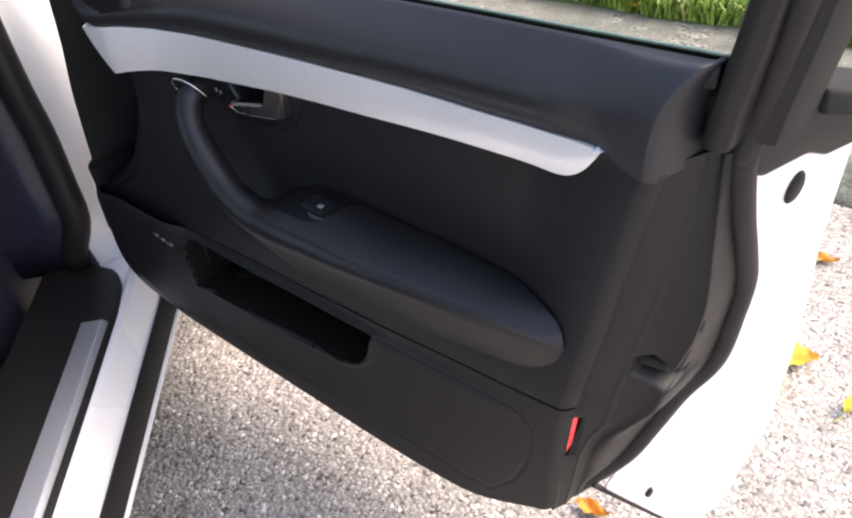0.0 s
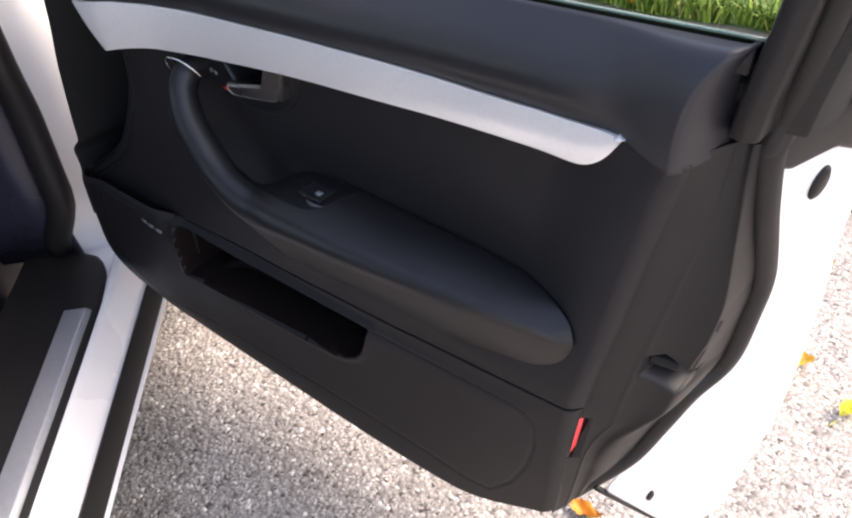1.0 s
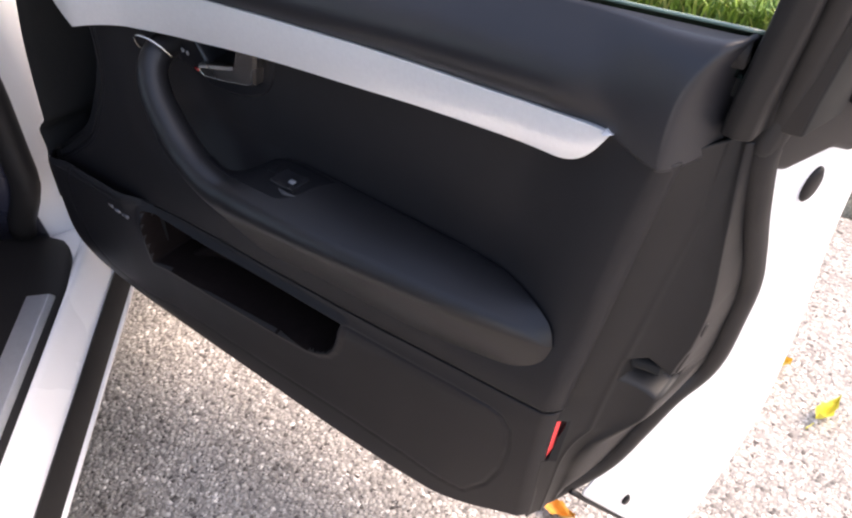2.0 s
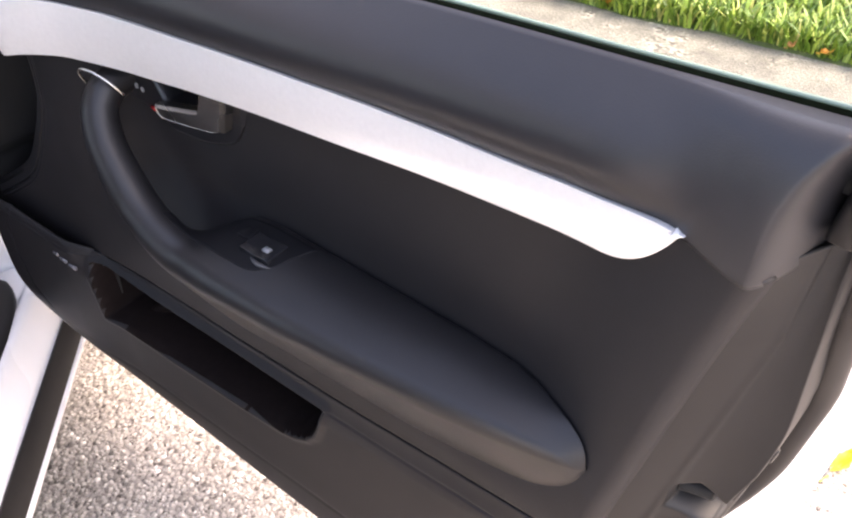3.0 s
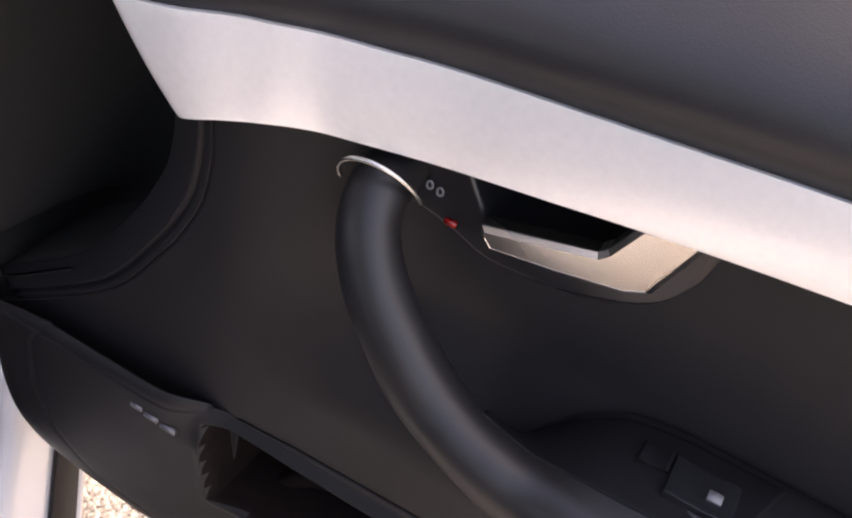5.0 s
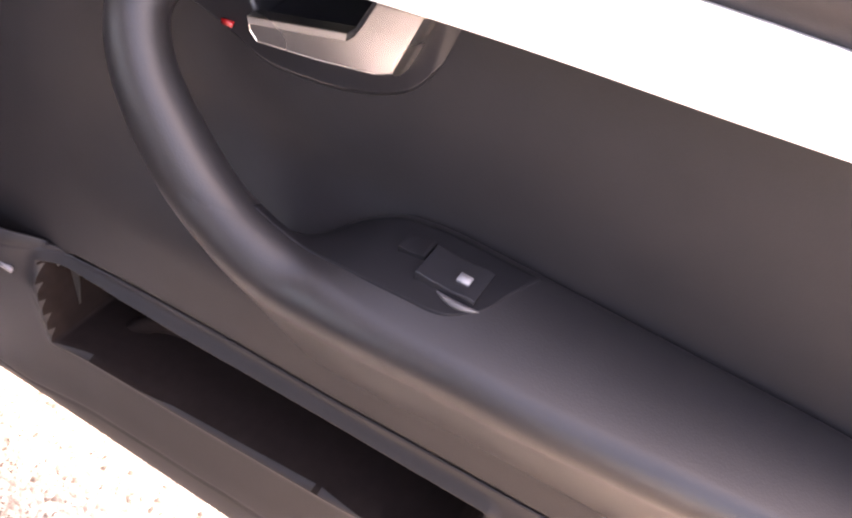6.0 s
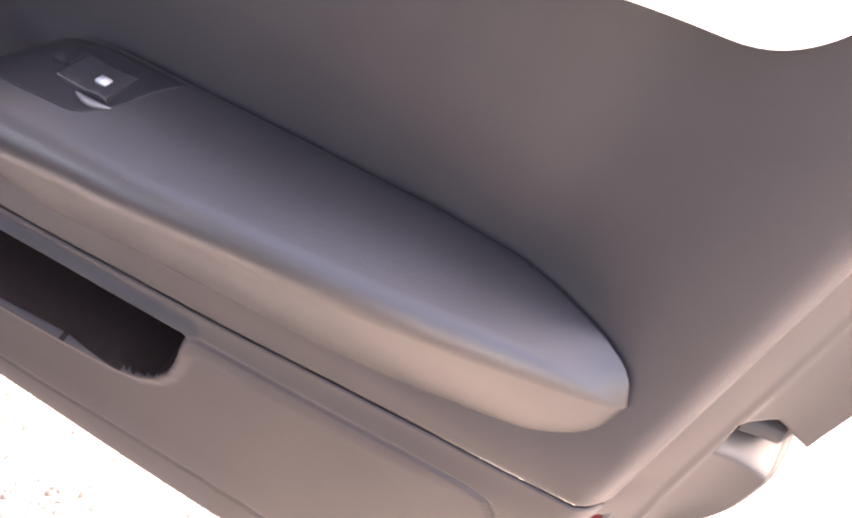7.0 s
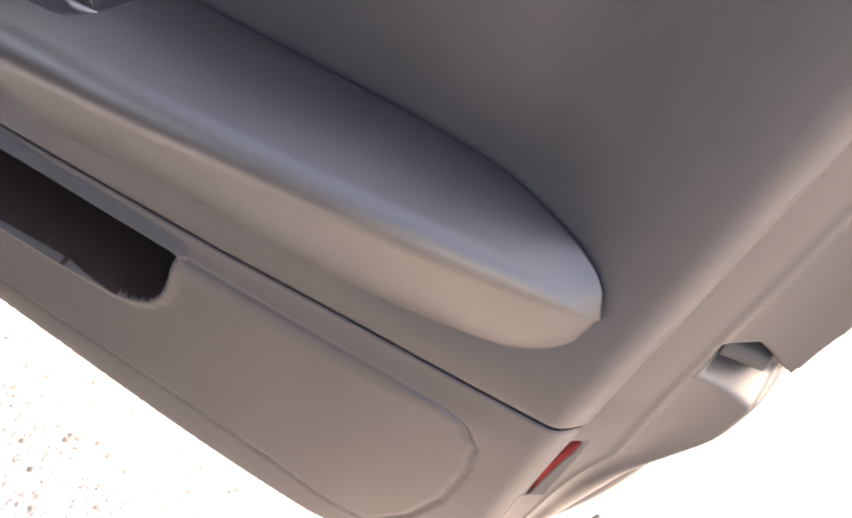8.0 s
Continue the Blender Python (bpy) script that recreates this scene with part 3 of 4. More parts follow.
def near(x, z, line):
    return min(math.hypot(x - a[0] - t * (b[0] - a[0]), z - a[1] - t * (b[1] - a[1]))
               for a, b in zip(line, line[1:])
               for t in (max(0.0, min(1.0, ((x - a[0]) * (b[0] - a[0]) + (z - a[1]) * (b[1] - a[1])) / ((b[0] - a[0]) ** 2 + (b[1] - a[1]) ** 2))),))


def lower_y(x, z):
    k = (z - bottom(x)) / 0.26
    y = -0.034 + (0.0200 - 0.016 * step(0.0, 0.55, x)) * max(0.0, 1 - k * 3.0) ** 2
    y -= 0.010 * (1 - step(0.03, 0.12, x)) * step(0.0, 0.4, k)
    y += 0.042 * (1 - step(-0.185, -0.10, x)) ** 1.6
    y += (rear_y(z) - y) * step(rear(z) - 0.125, rear(z) - 0.004, x)
    j = step(0.035, 0.002, seam(x) - z) * step(0.05, 0.10, x)
    return y + (card_y(x, seam(x)) - y) * j + 0.0010 * step(0.0022, 0.0006, seam(x) - z)


def lower(u, v):
    z = 0.55
    for _ in range(5):
        x = -0.183 + (rear(z) - 0.002 + 0.183) * u
        top = seam(max(x, -0.06)) - 0.0008 + 0.012 * (1 - step(0.05, 0.10, x)) - (0.035 * ((-0.06 - x) / 0.12) ** 1.5 if x < -0.06 else 0.0)
        lo = bottom(x)
        a = min(0.75, max(0.10, (0.5365 + 0.085 * x - lo) / (top - lo)))
        b = min(0.96, max(a + 0.1, (0.6165 + 0.055 * x - lo) / (top - lo)))
        w = a * v / 0.35 if v < 0.35 else a + (b - a) * (v - 0.35) / 0.45 if v < 0.80 else b + (1 - b) * (v - 0.80) / 0.20
        z = lo + (top - lo) * w
    y = lower_y(x, z)
    if x < 0.08:
        y += 0.004 * max(0.0, 1 - (top - z) / 0.009) ** 2
    y += 0.014 * max(0.0, 1 - (rear(z) - x) / 0.016) ** 2
    d = inside(x, z, list(POCKET))
    y += 0.110 * step(-0.002, 0.013, d) - 0.003 * step(-0.012, -0.002, d) * (1 - step(-0.002, 0.0, d))
    y += (0.0007 + 0.0015 * step(0.59, 0.65, x)) * (1 - step(0.0, 0.0028, near(x, z, COVER))) + 0.0014 * (1 - step(0.0, 0.003, near(x, z, RIM)))
    return (x, y, z)


panel = part("lower_panel", sheet(lower, 360, 140), SOFT, door, "grained black lower panel with an open map pocket", thick=0.003)
# the pocket's inner faces get the darker colour for their shade
panel.data.materials.append(POCKET_SHADE)
for p in panel.data.polygons:
    corners = [panel.data.vertices[k].co for k in p.vertices]
    p.material_index = 1 if inside(p.center.x, p.center.z, list(POCKET)) > -0.008 and max(c.y - lower_y(c.x, c.z) for c in corners) > 0.003 else 0
for k, (a, w) in enumerate(((0.022, 0.010), (0.034, 0.012), (0.048, 0.013))):
    z = 0.6155 - 0.22 * (a - 0.022)
    part("badge_bar", box(a, a + w, lower_y(a, 0.61) - 0.0012, lower_y(a, 0.61) + 0.002, z - 0.0025, z + 0.0015), BADGE, door, "small grey badge bar")

# pull handle: a bar that leaves the card and runs into the armrest
pull = smooth_path([(0.1735, 0.014, 0.8765), (0.1742, -0.008, 0.8720), (0.1785, -0.024, 0.8580), (0.1915, -0.034, 0.836), (0.212, -0.040, 0.813), (0.237, -0.044, 0.790), (0.267, -0.0472, 0.7745), (0.303, -0.0475, 0.7635), (0.35, -0.042, 0.757), (0.41, -0.034, 0.752), (0.46, -0.028, 0.752)], 100)
radii = [0.0165 + 0.0035 * step(15, 60, k) for k in range(101)]
handle = part("pull_handle", tube(pull, [r - 0.0010 * step(44, 58, k) - 0.006 * step(70, 100, k) for k, r in enumerate(radii)], 24, up=(0, 1, 0)), PAD, door, "curved charcoal pull handle")

# armrest: the bar runs on as the rounded ridge between its crowned top and its upright front
ridge_y = spline((0.30, -0.0618), (0.36, -0.0660), (0.42, -0.0655), (0.495, -0.0600), (0.558, -0.0520), (0.616, -0.0420), (0.655, -0.0330), (0.680, -0.0260), (0.698, -0.0195))
ridge_z = spline((0.30, 0.7780), (0.36, 0.7830), (0.42, 0.7860), (0.50, 0.7865), (0.558, 0.7850), (0.616, 0.7825), (0.655, 0.7790), (0.680, 0.7740), (0.698, 0.7660))
core_r = spline((0.20, 0.0175), (0.225, 0.0187), (0.25, 0.0198), (0.27, 0.0204), (0.30, 0.0206), (0.36, 0.0190), (0.42, 0.0178), (0.56, 0.0160), (0.62, 0.0148), (0.66, 0.0130), (0.68, 0.0105), (0.69, 0.0075), (0.6955, 0.0035), (0.698, 0.0006))
bar_y = spline(*[(pull[k].x, pull[k].y) for k in range(45, 76, 5)])
bar_z = spline(*[(pull[k].x, pull[k].z) for k in range(45, 76, 5)])
rest_top = spline((0.225, 0.770), (0.245, 0.738), (0.262, 0.728), (0.279, 0.740), (0.295, 0.762), (0.315, 0.780), (0.338, 0.792), (0.37, 0.7960), (0.56, 0.7955), (0.61, 0.7925), (0.65, 0.7905), (0.670, 0.7895), (0.685, 0.7855), (0.693, 0.7790), (0.698, 0.7665))
rest_low = spline((0.225, 0.768), (0.24, 0.728), (0.26, 0.699), (0.285, 0.679), (0.312, 0.671), (0.353, 0.674), (0.40, 0.682), (0.45, 0.686), (0.51, 0.690), (0.55, 0.694), (0.62, 0.705), (0.655, 0.713), (0.676, 0.7245), (0.690, 0.739), (0.6965, 0.756), (0.698, 0.7655))
REST_END = 0.698


def core_y(x):
    f = step(0.285, 0.325, x)
    return bar_y(x) * (1 - f) + (ridge_y(x) + 0.7 * core_r(x)) * f


def core_z(x):
    f = step(0.285, 0.325, x)
    return bar_z(x) * (1 - f) + (ridge_z(x) - 0.7 * core_r(x)) * f


def bow(a, b, c, k):
    """A curve from a to c that leans towards b."""
    return a * (1 - k) ** 2 + 2 * b * k * (1 - k) + c * k ** 2


def rest_section(x):
    e = math.sqrt(max(0.0, 1 - max(0.0, (x - 0.55) / (REST_END - 0.55)) ** 2))
    cy, cz, r = core_y(x), core_z(x), core_r(x)
    t, b = rest_top(x), rest_low(x)
    back = card_y(x, t)
    f = step(0.238, 0.285, x)
    g = step(0.262, 0.30, x)
    py, pz = back - 0.0045 * g * (0.3 + 0.7 * e) + 0.005 * (1 - g), t
    qy, qz = card_y(x, b) + 0.003, b
    py, pz = cy + 0.3 * r + (py - cy - 0.3 * r) * f, cz + (pz - cz) * f
    qy, qz = cy + 0.3 * r + (qy - cy - 0.3 * r) * f, cz - 0.3 * r + (qz - cz + 0.3 * r) * f
    d0, d1 = max(math.hypot(py - cy, pz - cz), r * 1.02), max(math.hypot(qy - cy, qz - cz), r * 1.02)
    a0 = math.atan2(pz - cz, py - cy) + math.acos(r / d0)
    a1 = math.atan2(qz - cz, qy - cy) - math.acos(r / d1)
    while a1 < a0:
        a1 += math.tau
    pts = [(back + 0.006, t - 0.020 * e), (back - 0.001, t - 0.014 * e), (back - 0.0018, t - 0.005 * e), (back - 0.0028, t - 0.0016 * e)]
    pts = [(py + (a - py) * f, pz + (c - pz) * f) for a, c in pts]
    crown = 0.22 * step(0.28, 0.38, x) * (0.35 + 0.65 * e)
    a0, a1 = a0 + crown, a1 - 0.10 * step(0.28, 0.38, x)
    sy, sz = cy + r * math.cos(a0), cz + r * math.sin(a0)
    reach = 0.68 * math.hypot(py - sy, pz - sz)
    ty, tz = sy + reach * math.sin(a0), sz - reach * math.cos(a0)
    pts += [(bow(py, ty, sy, k / 14), bow(pz, tz, sz, k / 14)) for k in range(14)]
    pts += [(cy + r * math.cos(a0 + (a1 - a0) * k / 22), cz + r * math.sin(a0 + (a1 - a0) * k / 22)) for k in range(23)]
    ey, ez = pts[-1]
    reach = 0.6 * math.hypot(qy - ey, qz - ez)
    ty, tz = ey - reach * math.sin(a1), ez + reach * math.cos(a1)
    pts += [(bow(ey, ty, qy, k / 10), bow(ez, tz, qz, k / 10)) for k in range(1, 11)]
    return [(x, a, c) for a, c in pts]


xs = [0.225 + (0.60 - 0.225) * k / 70 for k in range(70)] + [0.60 + (REST_END - 0.60) * math.sin(0.5 * math.pi * k / 46) for k in range(47)]
armrest = part("armrest", loft([rest_section(x) for x in xs], closed=False), PAD, door, "padded charcoal vinyl armrest")
ring = []
for k in range(33):
    a = radians(8 + 182 * k / 32)
    ring.append((0.1765 + 0.0215 * math.cos(a), -0.013 - 0.010 * math.sin(a) + 0.006 * math.cos(a), 0.8735 + 0.0215 * math.sin(a) - 0.004 * math.cos(a)))
part("bezel_ring", tube(ring, 0.0014, 8, up=(0, 1, 0.3)), CHROME, door, "thin chrome ring")

# satin plate behind the release handle
plate_low = spline((0.13, 0.872), (0.17, 0.862), (0.205, 0.848), (0.236, 0.838), (0.267, 0.841), (0.296, 0.849), (0.318, 0.861), (0.332, 0.882), (0.338, 0.905))


def handle_plate(u, v):
    x = 0.178 + 0.160 * u
    lo = plate_low(x)
    z = lo + (strip_low(x) + 0.006 - lo) * v
    return (x, card_y(x, z, True) - 0.0022 * step(0, 0.06, min(u, 1 - u, v + 0.02)), z)


part("handle_plate", sheet(handle_plate, 150, 80), PIANO, door, "satin black plate around the release handle", thick=0.002)
LEVER = [(0.2275, 0.866), (0.2285, 0.859), (0.234, 0.852), (0.27, 0.857), (0.305, 0.864), (0.316, 0.870), (0.330, 0.909), (0.3295, 0.913), (0.301, 0.909), (0.290, 0.886), (0.286, 0.8815)]


def inset(outline, d):
    """A closed outline drawn in by d, its corners mitred."""
    out = []
    for k, (x, z) in enumerate(outline):
        a, b = Vector((x - outline[k - 1][0], z - outline[k - 1][1])).normalized(), Vector((outline[(k + 1) % len(outline)][0] - x, outline[(k + 1) % len(outline)][1] - z)).normalized()
        m = Vector((-a.y - b.y, a.x + b.x)).normalized()
        q = d / max(0.35, m.dot(Vector((-a.y, a.x))))
        out.append((x + m.x * q, z + m.y * q))
    return out


def lever_y(x, z):
    return 0.0015 - 0.14 * (z - 0.866) + 0.05 * (x - 0.28)


rings = [[(x, lever_y(x, z) + dy, z + 0.004) for x, z in inset(LEVER, d)] for d, dy in ((0.0032, 0.0004), (0.0028, 0.0), (0.0004, 0.0028), (0.0, 0.0036), (0.0, 0.012))]
part("release_handle", loft(rings), CHROME, door, "satin chrome door release lever", smooth=False)
for x, z in ((0.1925, 0.872), (0.1985, 0.8698)):
    part("lock_mark", tube([(x + 0.0018 * math.cos(a * math.tau / 16), card_y(x, z) - 0.0045, z + 0.0024 * math.sin(a * math.tau / 16)) for a in range(17)], 0.0007, 6, up=(0, 1, 0)), MARK, door, "pale lock mark")
part("lock_lamp", box(0.204, 0.211, card_y(0.21, 0.85) - 0.0050, card_y(0.21, 0.85) - 0.002, 0.8515, 0.8545), RED, door, "small red lock indicator")

# window switch on the front of the armrest
def rest_z(x, y):
    """Height of the armrest's top at a place."""
    sec = rest_section(x)[4:26]
    return float(np.interp(-y, [-p[1] for p in sec], [p[2] for p in sec]))


def switch_plate(u, v):
    x = 0.268 + (0.410 - 0.268) * u
    y0 = card_y(x, rest_top(x)) - 0.0095
    y1 = core_y(x) + 0.007 + 0.020 * max(0.0, (u - 0.78) / 0.22) ** 2.5
    y = y1 + (y0 - y1) * v
    xx = x + 0.012 * (v - 0.5) * u
    return (xx, y, rest_z(xx, y) + 0.0005)


part("switch_plate", sheet(switch_plate, 48, 24), SWITCH, door, "dark satin switch plate", thick=0.0015)
def rocker(x, y, w, l, mat, label):
    z = rest_z(x, y)
    rows = ((-1.0, -0.006), (-0.97, 0.0018), (-0.3, 0.0018), (0.2, 0.0024), (0.75, 0.0045), (0.95, 0.004), (1.0, -0.006))
    bm = loft([[(x + l * a, y + b * w, z + min(c, d + c) - 0.06 * l * a) for b, d in ((-1, -0.008), (-0.97, 0.0), (0.97, 0.0), (1, -0.008))] for a, c in rows])
    return part("window_switch", bm, mat, door, label, bevel=0.0008)


rocker(0.379, -0.0210, 0.0125, 0.0175, GLOSS, "glossy black window switch")
rocker(0.353, -0.014, 0.007, 0.008, SWITCH, "small black child-lock switch")
SZ = rest_z(0.381, -0.0195) - 0.0022
part("switch_mark", box(0.3815, 0.3885, -0.0255, -0.0200, SZ + 0.0040, SZ + 0.0062), MARK, door, "pale window mark")
# grey crescent that draws the sheen on the rim of the switch's dish
crescent = [(0.376 + 0.024 * a / 8, -0.0340 - 0.003 * math.sin(math.pi * a / 8), rest_z(0.376 + 0.024 * a / 8, -0.0350) + 0.0008) for a in range(9)]
part("rim_sheen", tube(crescent, [0.0004 + 0.0017 * math.sin(math.pi * a / 8) for a in range(9)], 8), DISH, door, "painted pale sheen on the rim of the window switch")

# rear end: plastic cover, rubber seal, painted shell


flange_x = spline((0.46, 0.690), (0.50, 0.699), (0.54, 0.708), (0.58, 0.7165), (0.605, 0.7225), (0.632, 0.733), (0.662, 0.755), (0.685, 0.771), (0.714, 0.778), (0.75, 0.786), (0.78, 0.794), (0.83, 0.800), (0.90, 0.797), (0.97, 0.794), (1.0, 0.794))
LATCH = [(0.7475, 0.728), (0.79, 0.7085), (0.79, 0.739), (0.7775, 0.7455), (0.764, 0.756), (0.750, 0.752)]


def flange_y(x, z):
    return 0.014 + 0.44 * (x - 0.745) + 0.044 * (z - 0.73)


foot_x = spline((0.485, 0.690), (0.511, 0.709), (0.546, 0.736), (0.600, 0.757), (0.646, 0.774), (0.674, 0.790), (0.705, 0.799), (0.758, 0.806), (0.804, 0.811), (0.905, 0.810), (1.00, 0.816))
foot_y = spline((0.485, 0.022), (0.511, 0.035), (0.546, 0.060), (0.600, 0.077), (0.646, 0.092), (0.674, 0.113), (0.705, 0.118), (0.758, 0.116), (0.804, 0.112), (0.845, 0.099), (0.905, 0.076), (1.00, 0.060))


def end_trim(u, v):
    z0 = 0.4760 + 0.032 * u if u < 0.25 else 0.4840 + 0.024 * (u - 0.25) / 0.75
    z = z0 + (0.978 - z0) * v
    gap = step(0.655, 0.705, z)
    x0, x2 = rear(z) - 0.0040 - 0.0010 * gap, flange_x(z)
    x1 = min(x0 + 0.028, x0 + 0.6 * (x2 - x0))
    low = 1 - step(0.56, 0.68, z)
    y0, y1, y2 = rear_y(z) + 0.0076 + 0.0130 * gap, flange_y(x1, z), flange_y(x2, z)
    y1 += (rear_y(z) + 0.02 - y1) * low
    y2 += (y1 + 0.01 - y2) * low
    if u < 0.25:
        k = u / 0.25
        x, y = x0 + (x1 - x0) * k, y0 + (y1 - y0) * k ** (0.80 + 0.35 * gap)
        y -= 0.0014 * math.exp(-((1 - k) / 0.10) ** 2)
        y += 0.014 * (1 - step(0.18, 0.30, k)) * step(0.598, 0.604, z) * (1 - step(0.662, 0.668, z))
    elif u < 0.85:
        k = (u - 0.25) / 0.60
        x = x1 + (x2 - x1) * k
        y = y1 + (y2 - y1) * k
        y += 0.003 * math.sin(math.pi * k) - 0.0014 * math.exp(-(k / 0.06) ** 2)
    else:
        k = (u - 0.85) / 0.15
        x, y = x2 + (max(x2 + 0.002, foot_x(z) - 0.010) - x2) * k ** 0.7, y2 + (max(y2 + 0.01, foot_y(z)) - y2) * k ** 1.5
        y += 0.0045 * (1 - step(0.10, 0.20, k)) * step(0.708, 0.713, z) * (1 - step(0.765, 0.778, z))
    d = inside(x, z, LATCH)
    return (x, y + 0.026 * step(-0.002, 0.006, d), z)


end_cover = part("end_cover", sheet(end_trim, 110, 330), HARD, door, "black plastic cover on the door's rear end", thick=0.003)
# recess beside the lamp is blackened to swallow the red glow
end_cover.data.materials.append(VOID)
for p in end_cover.data.polygons:
    if 0.598 < p.center.z < 0.668 and p.center.x < rear(p.center.z) + 0.0075:
        p.material_index = 1
plug = Vector((0.7990, 0.0480, 0.796))
part("cover_plug", loft([[plug + h * Vector((0.97, -0.24, 0)) + r * (math.cos(k * math.tau / 16) * Vector((0.12, 0.50, 0)) + math.sin(k * math.tau / 16) * Vector((0.1, 0.03, 1.0))) for k in range(16)] for h, r in ((-0.003, 0.008), (0.0000, 0.008), (0.0005, 0.0065), (0.0005, 0.0005))]), HARD, door, "small oval plug in the end cover")
part("warning_lamp", prism([(rear(z) - 0.0075, rear_y(z) + dy, z) for z, dy in ((0.6640, 0.0120), (0.6625, 0.0225), (0.6070, 0.0225), (0.6030, 0.0120))], (1, 0.0, 0), 0.0050), LAMP, door, "lit red warning lamp in the door edge", bevel=0.0004)
part("latch", loft([[(x, flange_y(x, 0.745) + d, z + a) for d, z in ((0.030, 0.7260), (0.017, 0.7300), (0.010, 0.7350), (0.007, 0.7410), (0.009, 0.7465), (0.030, 0.7500))] for x, a in ((0.7505, 0.002), (0.756, 0.001), (0.765, -0.001), (0.774, -0.004))]), VOID, door, "black catch in the latch opening", bevel=0.0015)
SEAL = ((0.690, 0.022, 0.485), (0.709, 0.035, 0.511), (0.736, 0.060, 0.546), (0.757, 0.077, 0.600), (0.774, 0.092, 0.646), (0.790, 0.113, 0.674), (0.799, 0.118, 0.705), (0.806, 0.116, 0.758), (0.811, 0.112, 0.804), (0.811, 0.099, 0.845), (0.810, 0.076, 0.905), (0.810, 0.060, 0.963), (0.816, 0.060, 1.00), (0.852, 0.030, 1.18), (0.888, 0.004, 1.36))
line = [p + Vector((-0.0085, 0.004, 0)) for p in smooth_path(SEAL, 120)]
part("weatherstrip", tube(line, 0.0125, 12, up=(0, 1, 0)), RUBBER, door, "black rubber door seal")

def skin(u, v):
    z = 0.27 + (0.935 - 0.27) * v
    y = skin_y(z)
    x1 = end_x(y, z) - 0.005
    return (-0.20 + (x1 + 0.20) * u, y - 0.04 * (1 - u) ** 4, z)


part("outer_skin", sheet(skin, 40, 40), PAINT, door, thick=0.0015)
part("inner_skin", sheet(lambda u, v: (0.09 + 0.60 * u, 0.120, 0.47 + 0.50 * v), 4, 4), PAINT, door, thick=0.001)
for y, z, r in ((0.1355, 0.9055, 0.018), (0.114, 0.4245, 0.010), (0.252, 0.205, 0.006)):
    c = Vector((end_x(y, z) - 0.004, y, z))
    a, b = Vector((0.45, 1, 0)).normalized(), Vector((0.154, 0, 1)).normalized()
    nrm = a.cross(b)
    part("grommet", loft([[c + nrm * h + r * s * (math.cos(k * math.tau / 20) * a * 0.45 + math.sin(k * math.tau / 20) * b) for k in range(20)] for h, s in ((-0.004, 1.0), (0.002, 1.0), (0.004, 0.8), (0.004, 0.05))]), RUBBER, door, "black rubber grommet")

part("bottom_seal", tube([(end_x(y, z) - 0.008, y, z) for y, z in ((0.030, 0.508), (0.06, 0.463), (0.12, 0.375), (0.18, 0.287), (0.205, 0.250))], 0.0035, 8), RUBBER, door, "black rubber along the lower edge")
rib = smooth_path([(0.125, 0.006, 0.545), (0.145, 0.014, 0.560), (0.18, 0.020, 0.567), (0.24, 0.022, 0.570), (0.33, 0.022, 0.576), (0.42, 0.020, 0.584)], 30)
part("pocket_rib", tube(rib, 0.008, 12), POCKET_SHADE, door)

# window frame, glass, belt seal
frame_x = spline((0.95, 0.7735), (0.99, 0.7800), (1.027, 0.7862), (1.067, 0.7950), (1.11, 0.8030), (1.37, 0.8660))


def frame_section(z):
    xi, yi = frame_x(z), 0.029 - 0.07 * (z - 0.98)
    return [(xi, yi, z), (xi + 0.012, yi - 0.002, z), (xi + 0.022, yi + 0.003, z), (xi + 0.023, yi + 0.024, z), (xi + 0.046, yi + 0.028, z), (xi + 0.056, 0.105 - 0.1 * (z - 0.98), z), (xi + 0.015, 0.105 - 0.1 * (z - 0.98), z), (xi - 0.002, yi + 0.02, z)]


# block added behind the trim's end to darken the gap to the frame
part("frame_backing", loft([[(x, 0.062, z), (x, 0.09, z - 0.004), (x, 0.09, z + 0.036), (x, 0.062, z + 0.040)] for x, z in ((0.745, 0.940), (0.775, 0.943), (0.806, 0.947))]), HARD, door, "black backing added behind the gap beside the window frame", bevel=0.003)
part("seal_channel", sheet(lambda u, v: line[round(v * 80)] + Vector((-0.030 + 0.030 * u, -0.018 + 0.022 * u, 0.0)), 2, 80), RUBBER, door, thick=0.002)
wf = part("window_frame", loft([frame_section(z) for z in np.linspace(0.9880, 1.37, 14)]), HARD, door, "black window frame upright", bevel=0.003)
wf.data.materials.append(VOID)
for p in wf.data.polygons:
    p.material_index = 1 if p.center.x > frame_x(p.center.z) + 0.048 else 0
part("frame_header", tube([(0.87, 0.03, 1.365), (0.6, 0.04, 1.40), (0.2, 0.04, 1.40), (-0.10, 0.045, 1.33), (-0.2, 0.06, 1.02)], 0.022, 10, up=(0, 1, 0)), HARD, door)
part("corner_cap", prism([(end_x(y, z) - 0.03, y, z) for y, z in ((0.060, 0.975), (0.074, 0.958), (0.092, 0.949), (0.131, 0.956), (0.152, 0.945), (0.180, 0.948), (0.200, 0.966), (0.192, 0.988), (0.136, 1.010), (0.107, 1.026), (0.07, 1.04))], (1, -0.45, -0.15), 0.036), RUBBER, door, "black rubber corner of the quarter window", bevel=0.008)
